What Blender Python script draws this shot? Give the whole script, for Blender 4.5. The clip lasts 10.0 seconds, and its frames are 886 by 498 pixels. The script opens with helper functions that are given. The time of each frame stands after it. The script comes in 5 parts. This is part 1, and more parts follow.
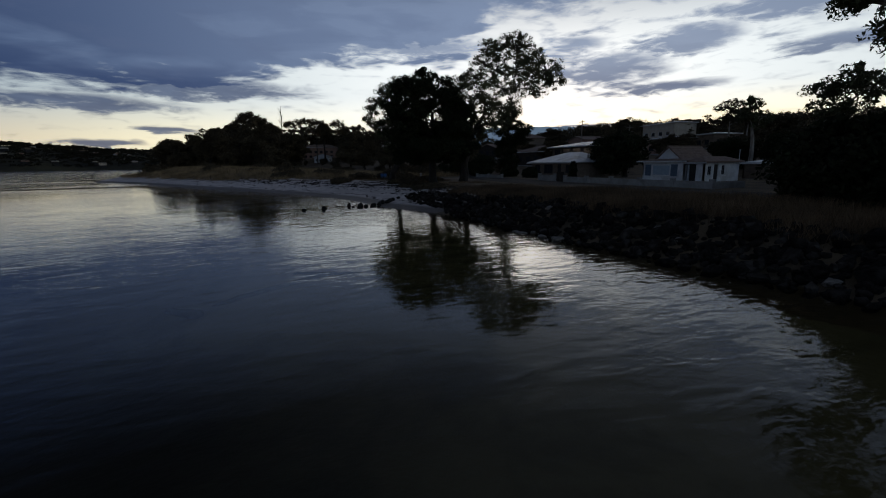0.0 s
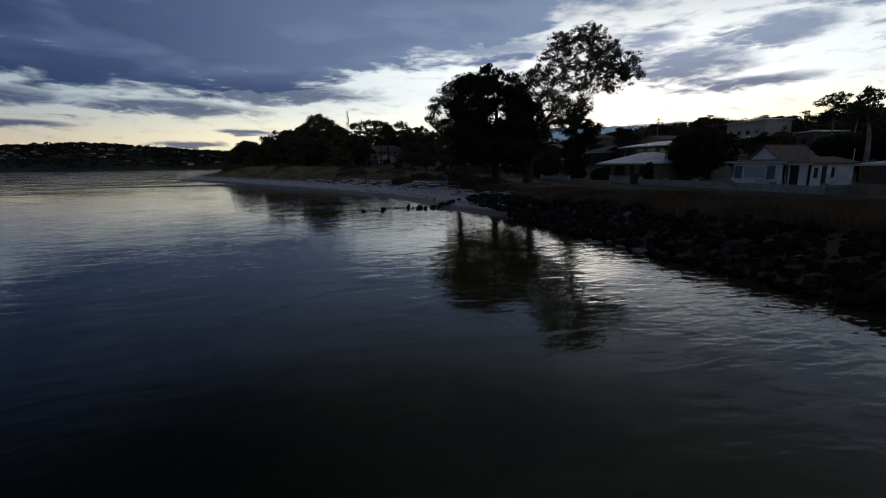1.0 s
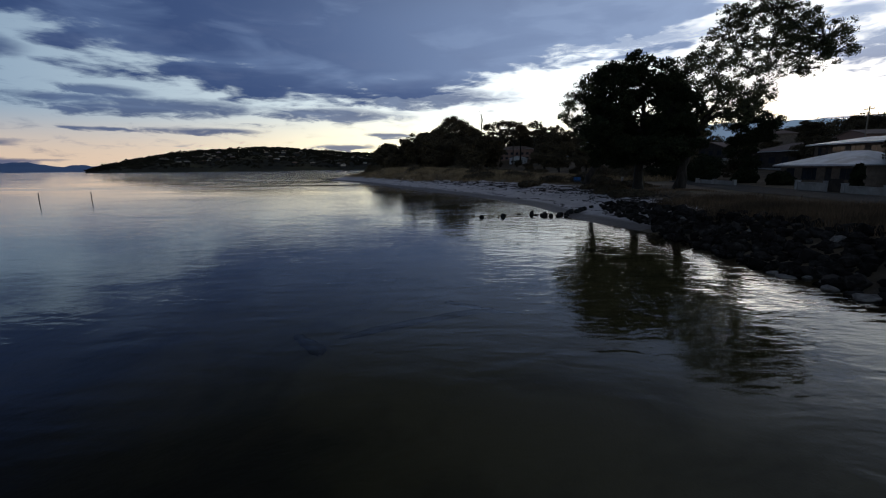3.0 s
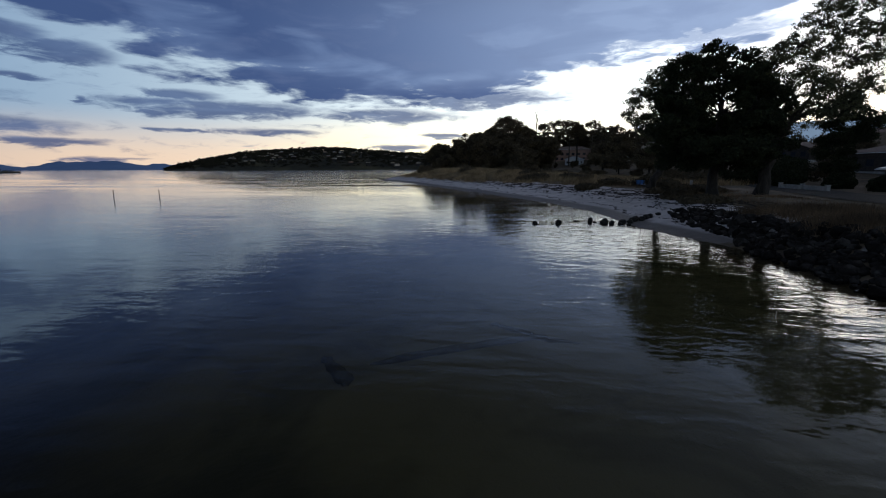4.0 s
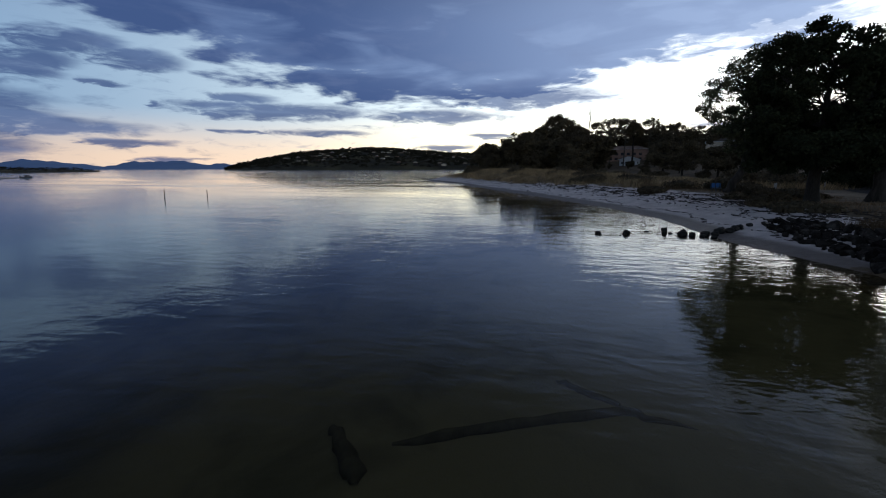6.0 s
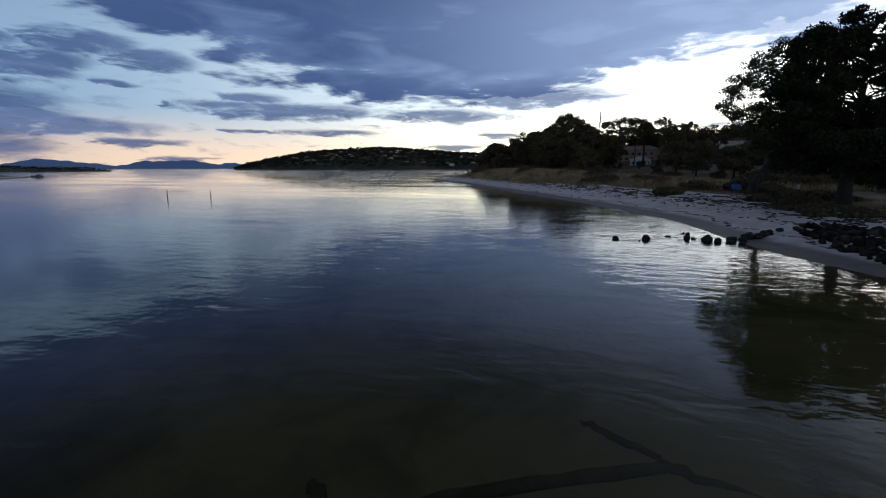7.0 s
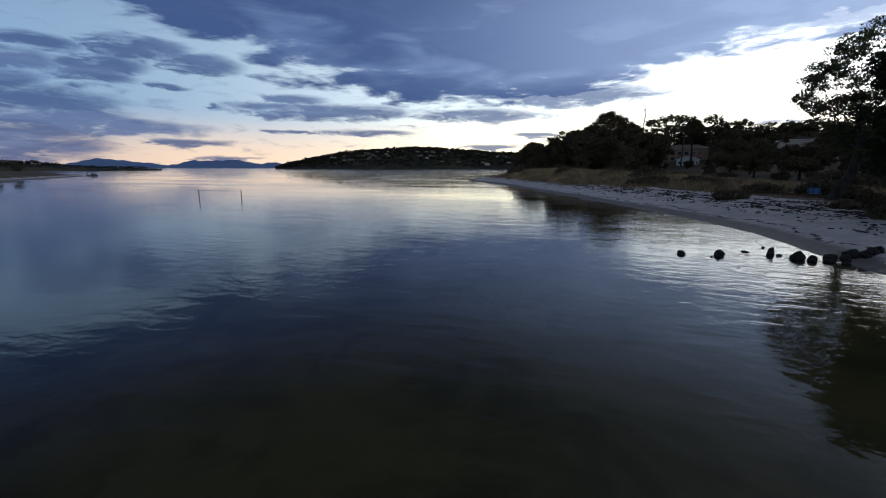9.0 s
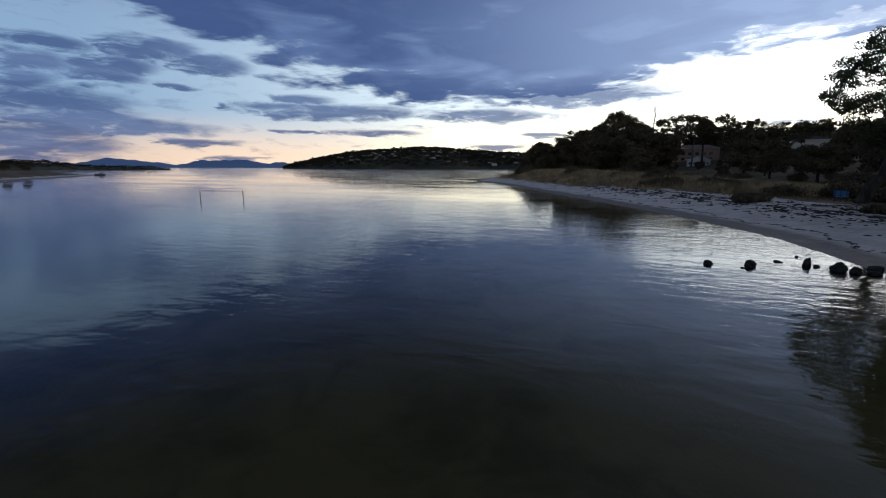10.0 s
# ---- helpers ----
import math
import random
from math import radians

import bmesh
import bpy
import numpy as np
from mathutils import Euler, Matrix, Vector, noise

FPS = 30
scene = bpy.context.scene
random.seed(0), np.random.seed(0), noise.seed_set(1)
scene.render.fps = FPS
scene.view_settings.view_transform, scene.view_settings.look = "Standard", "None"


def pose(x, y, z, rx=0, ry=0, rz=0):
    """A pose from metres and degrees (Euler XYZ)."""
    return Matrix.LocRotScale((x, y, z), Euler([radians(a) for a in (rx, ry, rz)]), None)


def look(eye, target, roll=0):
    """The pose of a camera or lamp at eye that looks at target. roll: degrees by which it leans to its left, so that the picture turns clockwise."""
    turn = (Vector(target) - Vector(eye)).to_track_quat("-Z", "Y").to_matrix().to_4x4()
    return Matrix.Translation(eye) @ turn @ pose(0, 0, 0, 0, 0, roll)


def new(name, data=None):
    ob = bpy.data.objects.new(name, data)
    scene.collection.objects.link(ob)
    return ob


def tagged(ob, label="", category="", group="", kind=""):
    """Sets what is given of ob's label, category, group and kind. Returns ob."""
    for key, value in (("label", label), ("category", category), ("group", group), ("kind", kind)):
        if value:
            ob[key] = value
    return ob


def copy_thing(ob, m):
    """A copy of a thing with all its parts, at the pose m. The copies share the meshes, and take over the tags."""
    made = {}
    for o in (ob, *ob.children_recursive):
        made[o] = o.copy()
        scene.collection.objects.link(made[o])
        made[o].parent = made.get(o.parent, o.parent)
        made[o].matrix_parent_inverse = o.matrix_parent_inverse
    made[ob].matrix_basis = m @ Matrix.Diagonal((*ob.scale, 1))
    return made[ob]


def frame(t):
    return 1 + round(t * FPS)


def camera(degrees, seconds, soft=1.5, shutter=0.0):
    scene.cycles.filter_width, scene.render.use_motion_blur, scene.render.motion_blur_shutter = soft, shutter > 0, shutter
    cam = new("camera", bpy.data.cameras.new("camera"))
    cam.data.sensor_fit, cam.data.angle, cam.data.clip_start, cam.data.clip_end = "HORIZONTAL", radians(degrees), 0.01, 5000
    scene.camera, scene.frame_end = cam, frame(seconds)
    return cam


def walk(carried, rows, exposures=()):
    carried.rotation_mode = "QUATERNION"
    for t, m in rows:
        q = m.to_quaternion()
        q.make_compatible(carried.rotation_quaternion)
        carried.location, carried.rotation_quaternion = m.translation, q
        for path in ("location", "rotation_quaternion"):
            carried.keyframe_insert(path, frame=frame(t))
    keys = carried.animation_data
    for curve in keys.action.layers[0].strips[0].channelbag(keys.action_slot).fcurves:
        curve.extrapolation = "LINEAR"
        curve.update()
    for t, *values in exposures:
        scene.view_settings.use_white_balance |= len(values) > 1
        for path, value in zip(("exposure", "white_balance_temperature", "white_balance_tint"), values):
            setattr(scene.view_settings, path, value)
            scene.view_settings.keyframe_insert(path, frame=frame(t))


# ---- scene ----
cam = camera(91.0, 10.0, soft=1.1)

PATH = [
    (0, (-0.424, -24.05, 3.913), (0.349, -22.245, 3.526), -0.85),
    (0.5, (-0.147, -23.15, 3.89), (0.554, -21.316, 3.506), -0.75),
    (1, (0.111, -22.27, 3.897), (0.63, -20.375, 3.517), -0.7),
    (1.5, (0.402, -21.46, 3.896), (0.728, -19.522, 3.519), -0.75),
    (2, (0.683, -20.72, 3.905), (0.832, -18.76, 3.532), -0.75),
    (3.5, (1.518, -18.133, 4.072), (1.359, -16.173, 3.704), -0.5),
    (4, (1.407, -17.188, 4.14), (1.118, -15.243, 3.773), -0.3),
    (4.5, (1.164, -16.312, 4.19), (0.78, -14.383, 3.823), -0.2),
    (5, (0.996, -15.427, 4.189), (0.556, -13.511, 3.822), -0.2),
    (5.5, (0.853, -14.538, 4.208), (0.381, -12.63, 3.842), -0.2),
    (7, (0.345, -12.005, 4.26), (-0.18, -10.11, 3.893), -0.1),
    (7.5, (0.16, -11.201, 4.278), (-0.396, -9.315, 3.911), -0.1),
    (8, (-0.012, -10.4, 4.289), (-0.612, -8.528, 3.923), -0.1),
    (8.5, (-0.184, -9.615, 4.334), (-0.827, -7.757, 3.966), -0.1),
    (9, (-0.483, -8.77, 4.345), (-1.157, -6.923, 3.977), 0.0),
    (9.5, (-0.768, -7.973, 4.38), (-1.456, -6.131, 4.012), 0.1),
    (10, (-1.023, -7.114, 4.424), (-1.724, -5.277, 4.056), 0.1),
]

# exposure: the camera opens up as the dark bank leaves its picture
EXPOSURES = [(0.0, -0.94), (1.0, -0.87), (2.0, -0.72), (3.5, -0.26), (5.0, -0.04), (10.0, 0.07)]
walk(cam, [(t, look(eye, target, roll)) for t, eye, target, roll in PATH], EXPOSURES)


# ---- node helpers ----
class Nodes:
    """Short hand for building a node tree."""

    def __init__(self, tree):
        self.tree = tree
        tree.nodes.clear()

    def add(self, kind, **settings):
        node = self.tree.nodes.new(kind)
        for key, value in settings.items():
            setattr(node, key, value)
        return node

    def link(self, a, b):
        self.tree.links.new(a, b)

    def put(self, socket, value):
        if hasattr(value, "is_linked"):
            self.tree.links.new(value, socket)
        else:
            socket.default_value = value

    def math(self, op, a, b=0.0, c=0.0, clamp=False):
        node = self.add("ShaderNodeMath", operation=op, use_clamp=clamp)
        for socket, value in zip(node.inputs, (a, b, c)):
            self.put(socket, value)
        return node.outputs[0]

    def span(self, value, lo, hi, out_lo=0.0, out_hi=1.0, smooth=True):
        node = self.add("ShaderNodeMapRange", interpolation_type="SMOOTHSTEP" if smooth else "LINEAR")
        for socket, v in zip(node.inputs, (value, lo, hi, out_lo, out_hi)):
            self.put(socket, v)
        return node.outputs[0]

    def mix(self, fac, a, b, blend="MIX"):
        node = self.add("ShaderNodeMix", data_type="RGBA", blend_type=blend)
        self.put(node.inputs[0], fac)
        for socket, v in ((node.inputs[6], a), (node.inputs[7], b)):
            self.put(socket, (*v, 1.0) if isinstance(v, tuple) and len(v) == 3 else v)
        return node.outputs[2]

    def noise(self, vector, scale, detail=4.0, rough=0.55, distort=0.0):
        node = self.add("ShaderNodeTexNoise")
        self.put(node.inputs["Vector"], vector)
        self.put(node.inputs["Scale"], scale)
        self.put(node.inputs["Detail"], detail)
        self.put(node.inputs["Roughness"], rough)
        self.put(node.inputs["Distortion"], distort)
        return node.outputs["Fac"]

    def vector(self, x, y, z=0.0):
        node = self.add("ShaderNodeCombineXYZ")
        for socket, v in zip(node.inputs, (x, y, z)):
            self.put(socket, v)
        return node.outputs[0]

    def bell(self, value, centre, width):
        """exp(-((value - centre) / width) ** 2)"""
        d = self.math("DIVIDE", self.math("SUBTRACT", value, centre), width)
        return self.math("EXPONENT", self.math("MULTIPLY", self.math("MULTIPLY", d, d), -1.0))


# ---- world: dusk sky with a cloud bank and a bright gap over the land ----
GLOW_AZ = 36.0


def make_sky():
    world = bpy.data.worlds.new("dusk_sky")
    scene.world = world
    world.use_nodes = True
    n = Nodes(world.node_tree)
    way = n.add("ShaderNodeTexCoord").outputs["Generated"]
    sep = n.add("ShaderNodeSeparateXYZ")
    n.link(way, sep.inputs[0])
    x, y, z = sep.outputs
    az = n.math("MULTIPLY", n.math("ARCTAN2", x, y), 57.2958)
    el = n.math("MULTIPLY", n.math("ARCSINE", z), 57.2958)
    up = n.math("MAXIMUM", z, 0.0)
    nishita = n.add("ShaderNodeTexSky", sky_type="NISHITA", sun_disc=False, sun_elevation=radians(2.0), sun_rotation=radians(GLOW_AZ))
    # clear sky: peach at the horizon, pale blue above, white towards the sunken sun
    glow = n.bell(az, GLOW_AZ, 42.0)
    far = n.span(az, -64.0, -6.0)
    low = n.mix(n.span(az, -72.0, -46.0), (0.46, 0.4, 0.4), (0.88, 0.67, 0.52))
    low = n.mix(n.span(az, -38.0, -4.0), low, (1.3, 1.18, 0.76))
    low = n.mix(glow, low, (2.9, 2.75, 2.2))
    low = n.mix(n.bell(az, 57.0, 13.0), low, (2.6, 2.25, 1.4))
    mid = n.mix(far, (0.22, 0.36, 0.56), (0.66, 0.81, 0.9))
    mid = n.mix(glow, mid, (1.85, 1.97, 2.02))
    high = n.mix(glow, (0.2, 0.29, 0.46), (0.5, 0.56, 0.66))
    clear = n.mix(n.span(el, n.span(az, -45.0, -5.0, 0.6, 2.0), n.span(az, -45.0, -5.0, 6.8, 8.4)), low, mid)
    clear = n.mix(n.span(el, 10.5, 24.0), clear, high)
    clear = n.mix(0.03, clear, nishita.outputs[0], "ADD")
    # clouds lie on a level sheet, so that they draw together towards the horizon
    lift = n.math("ADD", up, 0.07)
    sheet = n.vector(n.math("DIVIDE", x, lift), n.math("DIVIDE", y, lift), 0.0)
    big = n.noise(sheet, 0.62, 3.0, 0.5, 0.4)
    fine = n.noise(sheet, 2.4, 6.0, 0.6, 0.4)
    flat = n.noise(n.vector(n.math("MULTIPLY", az, 0.085), n.math("MULTIPLY", el, 0.36), 3.0), 1.0, 4.0, 0.55, 0.5)
    ragged = n.noise(n.vector(n.math("MULTIPLY", az, 0.32), n.math("MULTIPLY", el, 1.3), 7.0), 1.0, 5.0, 0.6, 0.5)
    # lower edge of the bank by azimuth, in degrees of elevation
    ramp = n.add("ShaderNodeValToRGB")
    edge = [(-75, 17.0), (-52, 15.0), (-47, 11.6), (-39, 9.8), (-30, 7.8), (-17, 6.5), (-4, 6.9), (5, 9.2), (13, 10.7), (26, 11.2), (37, 12.6), (52, 12.5), (64, 9.6), (75, 9.0)]
    while len(ramp.color_ramp.elements) < len(edge):
        ramp.color_ramp.elements.new(0.5)
    for stop, (a, e) in zip(ramp.color_ramp.elements, edge):
        stop.position = (a + 90.0) / 180.0
        stop.color = (e / 20.0,) * 3 + (1.0,)
    n.put(ramp.inputs[0], n.math("DIVIDE", n.math("ADD", az, 90.0), 180.0))
    wander = n.math("ADD", n.math("MULTIPLY", n.math("SUBTRACT", flat, 0.5), 5.0), n.math("MULTIPLY", n.math("SUBTRACT", big, 0.5), 7.0))
    above = n.math("SUBTRACT", n.math("ADD", el, wander), n.math("MULTIPLY", ramp.outputs[0], 20.0))
    body = n.math("ADD", n.math("MULTIPLY", big, 0.3), n.math("ADD", n.math("MULTIPLY", fine, 0.35), n.math("MULTIPLY", flat, 0.35)))
    bank = n.span(above, -3.2, 4.5, -0.31, 0.25)
    # it breaks up into patches beyond its right end
    bank = n.math("SUBTRACT", bank, n.math("MULTIPLY", n.span(az, 22.0, 36.0), n.span(above, -0.5, 4.0, 0.0, 0.2)))
    total = n.math("ADD", n.math("MULTIPLY_ADD", n.math("SUBTRACT", ragged, 0.5), 0.26, body), bank)
    cover = n.span(total, 0.44, 0.62)
    # single flat clouds below it: azimuth, elevation, half width, half height
    shapes = [(-61.7, 11.3, 3.6, 0.6), (-63.2, 9.3, 3.0, 1.0), (-58, 9.2, 3.6, 1.0), (-53.3, 11.9, 3.4, 0.9), (-55.4, 10.2, 2.9, 0.8), (-47.4, 10.9, 3.4, 0.85), (-61.2, 6.2, 5.8, 1.3), (-56.4, 4.0, 7.4, 0.8),
              (-64, 2.3, 6.4, 1.5), (-60.5, 4.6, 5.0, 1.3), (-50, 2.7, 4.1, 0.3), (-47.8, 6.6, 1.1, 0.3), (-38.3, 7.8, 3.2, 0.6), (-34.8, 6.6, 10.6, 0.75), (-38.1, 4.3, 3.1, 0.22), (-28.8, 4.4, 4.5, 0.42), (-50.9, 8.4, 1.5, 0.35),
              (-64, 7.7, 2.4, 0.8), (-45.1, 1.2, 2.9, 0.25), (-70, 6, 5, 3.5), (-16.1, 6.3, 8.4, 0.65), (-8, 4.0, 3.3, 0.28), (-14.1, 2.5, 3.3, 0.3), (-5, 8.4, 10, 1.0), (16.3, 4.4, 2.4, 0.3),
              (43, 10.3, 5.4, 1.7), (49.3, 8.0, 4.6, 0.5), (51, 12.6, 4.4, 1.2), (19, 13.6, 8.6, 1.1), (39, 13.3, 3.4, 0.9), (60, 14.5, 7, 1.0), (64, 10.5, 5, 0.7), (41, 4.2, 3.6, 0.2)]
    shift_a = n.math("ADD", n.math("MULTIPLY_ADD", n.math("SUBTRACT", ragged, 0.5), 6.0, az), n.math("MULTIPLY", n.math("SUBTRACT", flat, 0.5), 6.0))
    shift_e = n.math("ADD", n.math("MULTIPLY_ADD", n.math("SUBTRACT", ragged, 0.5), 0.9, el), n.math("MULTIPLY", n.math("SUBTRACT", flat, 0.5), 1.6))
    single = 0.0
    for a, e, w, h in shapes:
        dx = n.math("MULTIPLY_ADD", shift_a, 0.85 / w, -0.85 * a / w)
        dy = n.math("MULTIPLY_ADD", shift_e, 0.8 / h, -0.8 * e / h)
        q = n.math("MULTIPLY_ADD", dx, dx, n.math("MULTIPLY", dy, dy))
        single = n.math("MAXIMUM", single, n.math("SUBTRACT", 1.6, q))
    alone = n.span(n.math("ADD", single, n.math("MULTIPLY", n.math("SUBTRACT", ragged, 0.5), 3.2)), 0.0, 1.5)
    cover = n.math("MAXIMUM", cover, n.math("MULTIPLY", alone, 0.88))
    thick = n.math("MAXIMUM", n.span(n.math("ADD", n.math("MULTIPLY", big, 0.6), n.math("MULTIPLY", flat, 0.4)), 0.3, 0.54), n.math("MULTIPLY", alone, 0.66))
    thick = n.math("ADD", thick, n.math("MULTIPLY", n.span(el, 9.0, 19.0, 0.0, 0.45), n.span(az, 2.0, -26.0)), clamp=True)
    thick = n.math("SUBTRACT", thick, n.math("MULTIPLY", n.span(az, -36.0, 4.0, 0.0, 0.78), n.span(el, 8.0, 12.0)), clamp=True)
    thin_cloud = n.mix(glow, (0.15, 0.237, 0.445), (0.4, 0.525, 0.79))
    dark_cloud = n.mix(glow, (0.052, 0.097, 0.24), (0.14, 0.205, 0.41))
    cloud = n.mix(thick, thin_cloud, dark_cloud)
    cloud = n.mix(n.span(fine, 0.45, 0.75, 0.0, 0.22), cloud, (0.2, 0.26, 0.44))
    # unseen bank shaped to shade the scene: thickest overhead, ends behind the bay's mouth
    behind = n.span(n.math("ABSOLUTE", az), 85.0, 125.0, 0.0, 0.8)
    over = n.math("SUBTRACT", 1.0, behind)
    cloud = n.mix(n.span(el, 16.0, 31.0, 0.0, 0.92), cloud, n.mix(n.span(az, -18.0, 34.0), (0.025, 0.028, 0.038), (0.118, 0.132, 0.175)))
    cover = n.math("MULTIPLY", n.math("MAXIMUM", cover, n.span(el, 13.0, 34.0)), n.math("MAXIMUM", over, n.span(el, 35.0, 65.0)))
    sky = n.mix(cover, clear, cloud)
    back = n.add("ShaderNodeBackground")
    n.put(back.inputs[0], sky)
    back.inputs[1].default_value = 1.0
    out = n.add("ShaderNodeOutputWorld")
    n.link(back.outputs[0], out.inputs[0])


make_sky()
sun = new("sun", bpy.data.lights.new("sun", "SUN"))
sun.data.energy, sun.data.angle, sun.data.color = 0.12, radians(14), (1.0, 0.88, 0.72)
sun.matrix_world = look((0, 0, 50), (-math.sin(radians(GLOW_AZ)) * 100, -math.cos(radians(GLOW_AZ)) * 100, 38))


# ---- materials ----
def material(name, low, high, scale=3.0, rough=0.8, bump=0.0, bump_scale=20.0, metal=0.0, stain=None, stain_scale=0.4, island=0.0, stretch=(1, 1, 1), spec=0.3):
    mat = bpy.data.materials.new(name)
    mat.use_nodes = True
    n = Nodes(mat.node_tree)
    place = n.add("ShaderNodeTexCoord").outputs["Object"]
    if stretch != (1, 1, 1):
        mapping = n.add("ShaderNodeMapping")
        mapping.inputs["Scale"].default_value = stretch
        n.link(place, mapping.inputs[0])
        place = mapping.outputs[0]
    grain = n.span(n.noise(place, scale, 5.0, 0.6), 0.3, 0.7)
    colour = n.mix(grain, low, high)
    if stain:
        colour = n.mix(n.span(n.noise(place, stain_scale, 4.0, 0.6, 0.4), 0.48, 0.66), colour, stain)
    if island:
        geo = n.add("ShaderNodeNewGeometry")
        info = n.add("ShaderNodeObjectInfo")
        chance = n.math("FRACT", n.math("ADD", geo.outputs["Random Per Island"], info.outputs["Random"]))
        value = n.span(chance, 0.0, 1.0, 1.0 - island, 1.0 + island, smooth=False)
        hsv = n.add("ShaderNodeHueSaturation")
        n.put(hsv.inputs["Value"], value)
        n.put(hsv.inputs["Color"], colour)
        colour = hsv.outputs[0]
    bsdf = n.add("ShaderNodeBsdfPrincipled")
    n.put(bsdf.inputs["Base Color"], colour)
    n.put(bsdf.inputs["Roughness"], n.span(n.noise(place, scale * 2.3, 3.0), 0.2, 0.8, rough - 0.08, min(1.0, rough + 0.08)))
    bsdf.inputs["Metallic"].default_value = metal
    bsdf.inputs["Specular IOR Level"].default_value = spec
    if bump:
        b = n.add("ShaderNodeBump")
        b.inputs["Strength"].default_value = 1.0
        b.inputs["Distance"].default_value = bump
        n.put(b.inputs["Height"], n.noise(place, bump_scale, 6.0, 0.65))
        n.link(b.outputs[0], bsdf.inputs["Normal"])
    out = n.add("ShaderNodeOutputMaterial")
    n.link(bsdf.outputs[0], out.inputs[0])
    return mat


def water_material():
    mat = bpy.data.materials.new("bay_water")
    mat.use_nodes = True
    n = Nodes(mat.node_tree)
    place = n.add("ShaderNodeTexCoord").outputs["Object"]
    sep = n.add("ShaderNodeSeparateXYZ")
    n.link(place, sep.inputs[0])

    def turned(degrees, sx, sy):
        m = n.add("ShaderNodeMapping")
        m.inputs["Rotation"].default_value = (0, 0, radians(degrees))
        m.inputs["Scale"].default_value = (sx, sy, 1.0)
        n.link(place, m.inputs[0])
        return m.outputs[0]

    # out over the bay the air lies in long streaks of ruffled and slick water
    out_far = n.span(n.math("MULTIPLY_ADD", sep.outputs[0], -0.5, sep.outputs[1]), 12.0, 110.0)
    streak = n.math("MULTIPLY_ADD", n.noise(turned(9, 0.016, 0.085), 1.0, 4.0, 0.62, 0.5), 0.6, n.math("MULTIPLY", n.noise(turned(4, 0.035, 0.3), 1.0, 3.0, 0.6, 0.4), 0.4))
    streak = n.span(streak, 0.44, 0.56)
    patch = n.span(n.noise(turned(25, 0.07, 0.13), 1.0, 3.0, 0.55, 0.6), 0.36, 0.62, 0.45, 1.05)
    # cat's-paws come in towards the beach and the rocks
    inshore = n.span(sep.outputs[0], 0.0, 9.0, 0.66, 1.2)
    ruffle = n.math("MULTIPLY", n.math("MULTIPLY", patch, inshore), n.math("MULTIPLY", n.span(out_far, 0.0, 1.0, 1.0, 0.3), n.math("MULTIPLY_ADD", n.math("MULTIPLY", streak, out_far), 0.8, n.span(out_far, 0.0, 1.0, 1.0, 0.2))))
    long_wave = n.noise(turned(28, 0.22, 0.42), 1.0, 2.0, 0.5, 0.3)
    wave = n.noise(turned(16, 0.7, 1.5), 1.0, 2.0, 0.55, 0.5)
    ripple = n.noise(turned(-6, 2.0, 4.2), 1.0, 2.0, 0.55, 0.6)
    fine = n.noise(turned(40, 7.5, 9.5), 1.0, 1.0, 0.5, 0.4)
    height = n.math("ADD", n.math("MULTIPLY", wave, 0.029), n.math("ADD", n.math("MULTIPLY", ripple, 0.0085), n.math("MULTIPLY", fine, 0.0012)))
    height = n.math("MULTIPLY_ADD", height, ruffle, n.math("MULTIPLY", long_wave, n.span(out_far, 0.0, 0.7, 0.022, 0.006)))
    swell = n.noise(turned(7, 0.03, 0.2), 1.0, 3.0, 0.6, 0.3)
    height = n.math("MULTIPLY_ADD", n.math("MULTIPLY", swell, out_far), 0.016, height)
    bump = n.add("ShaderNodeBump")
    bump.inputs["Strength"].default_value = 1.0
    bump.inputs["Distance"].default_value = 1.0
    n.put(bump.inputs["Height"], height)
    gloss = n.add("ShaderNodeBsdfGlossy")
    n.put(gloss.inputs["Roughness"], n.math("MULTIPLY_ADD", n.math("MULTIPLY", out_far, streak), 0.1, n.math("MULTIPLY", n.span(sep.outputs[0], 3.0, -20.0, 0.004, 0.085), n.span(out_far, 0.2, 0.8, 1.0, 0.4))))
    gloss.inputs["Color"].default_value = (0.97, 0.98, 1.0, 1.0)
    n.link(bump.outputs[0], gloss.inputs["Normal"])
    clear = n.add("ShaderNodeBsdfTransparent")
    clear.inputs["Color"].default_value = (0.88, 0.87, 0.7, 1.0)
    fresnel = n.add("ShaderNodeFresnel")
    fresnel.inputs["IOR"].default_value = 1.33
    n.link(bump.outputs[0], fresnel.inputs["Normal"])
    both = n.add("ShaderNodeMixShader")
    n.link(fresnel.outputs[0], both.inputs[0])
    n.link(clear.outputs[0], both.inputs[1])
    n.link(gloss.outputs[0], both.inputs[2])
    out = n.add("ShaderNodeOutputMaterial")
    n.link(both.outputs[0], out.inputs[0])
    return mat


def glass_material():
    mat = bpy.data.materials.new("window_glass")
    mat.use_nodes = True
    n = Nodes(mat.node_tree)
    bsdf = n.add("ShaderNodeBsdfPrincipled")
    bsdf.inputs["Base Color"].default_value = (0.03, 0.035, 0.045, 1)
    bsdf.inputs["Roughness"].default_value = 0.06
    out = n.add("ShaderNodeOutputMaterial")
    n.link(bsdf.outputs[0], out.inputs[0])
    return mat


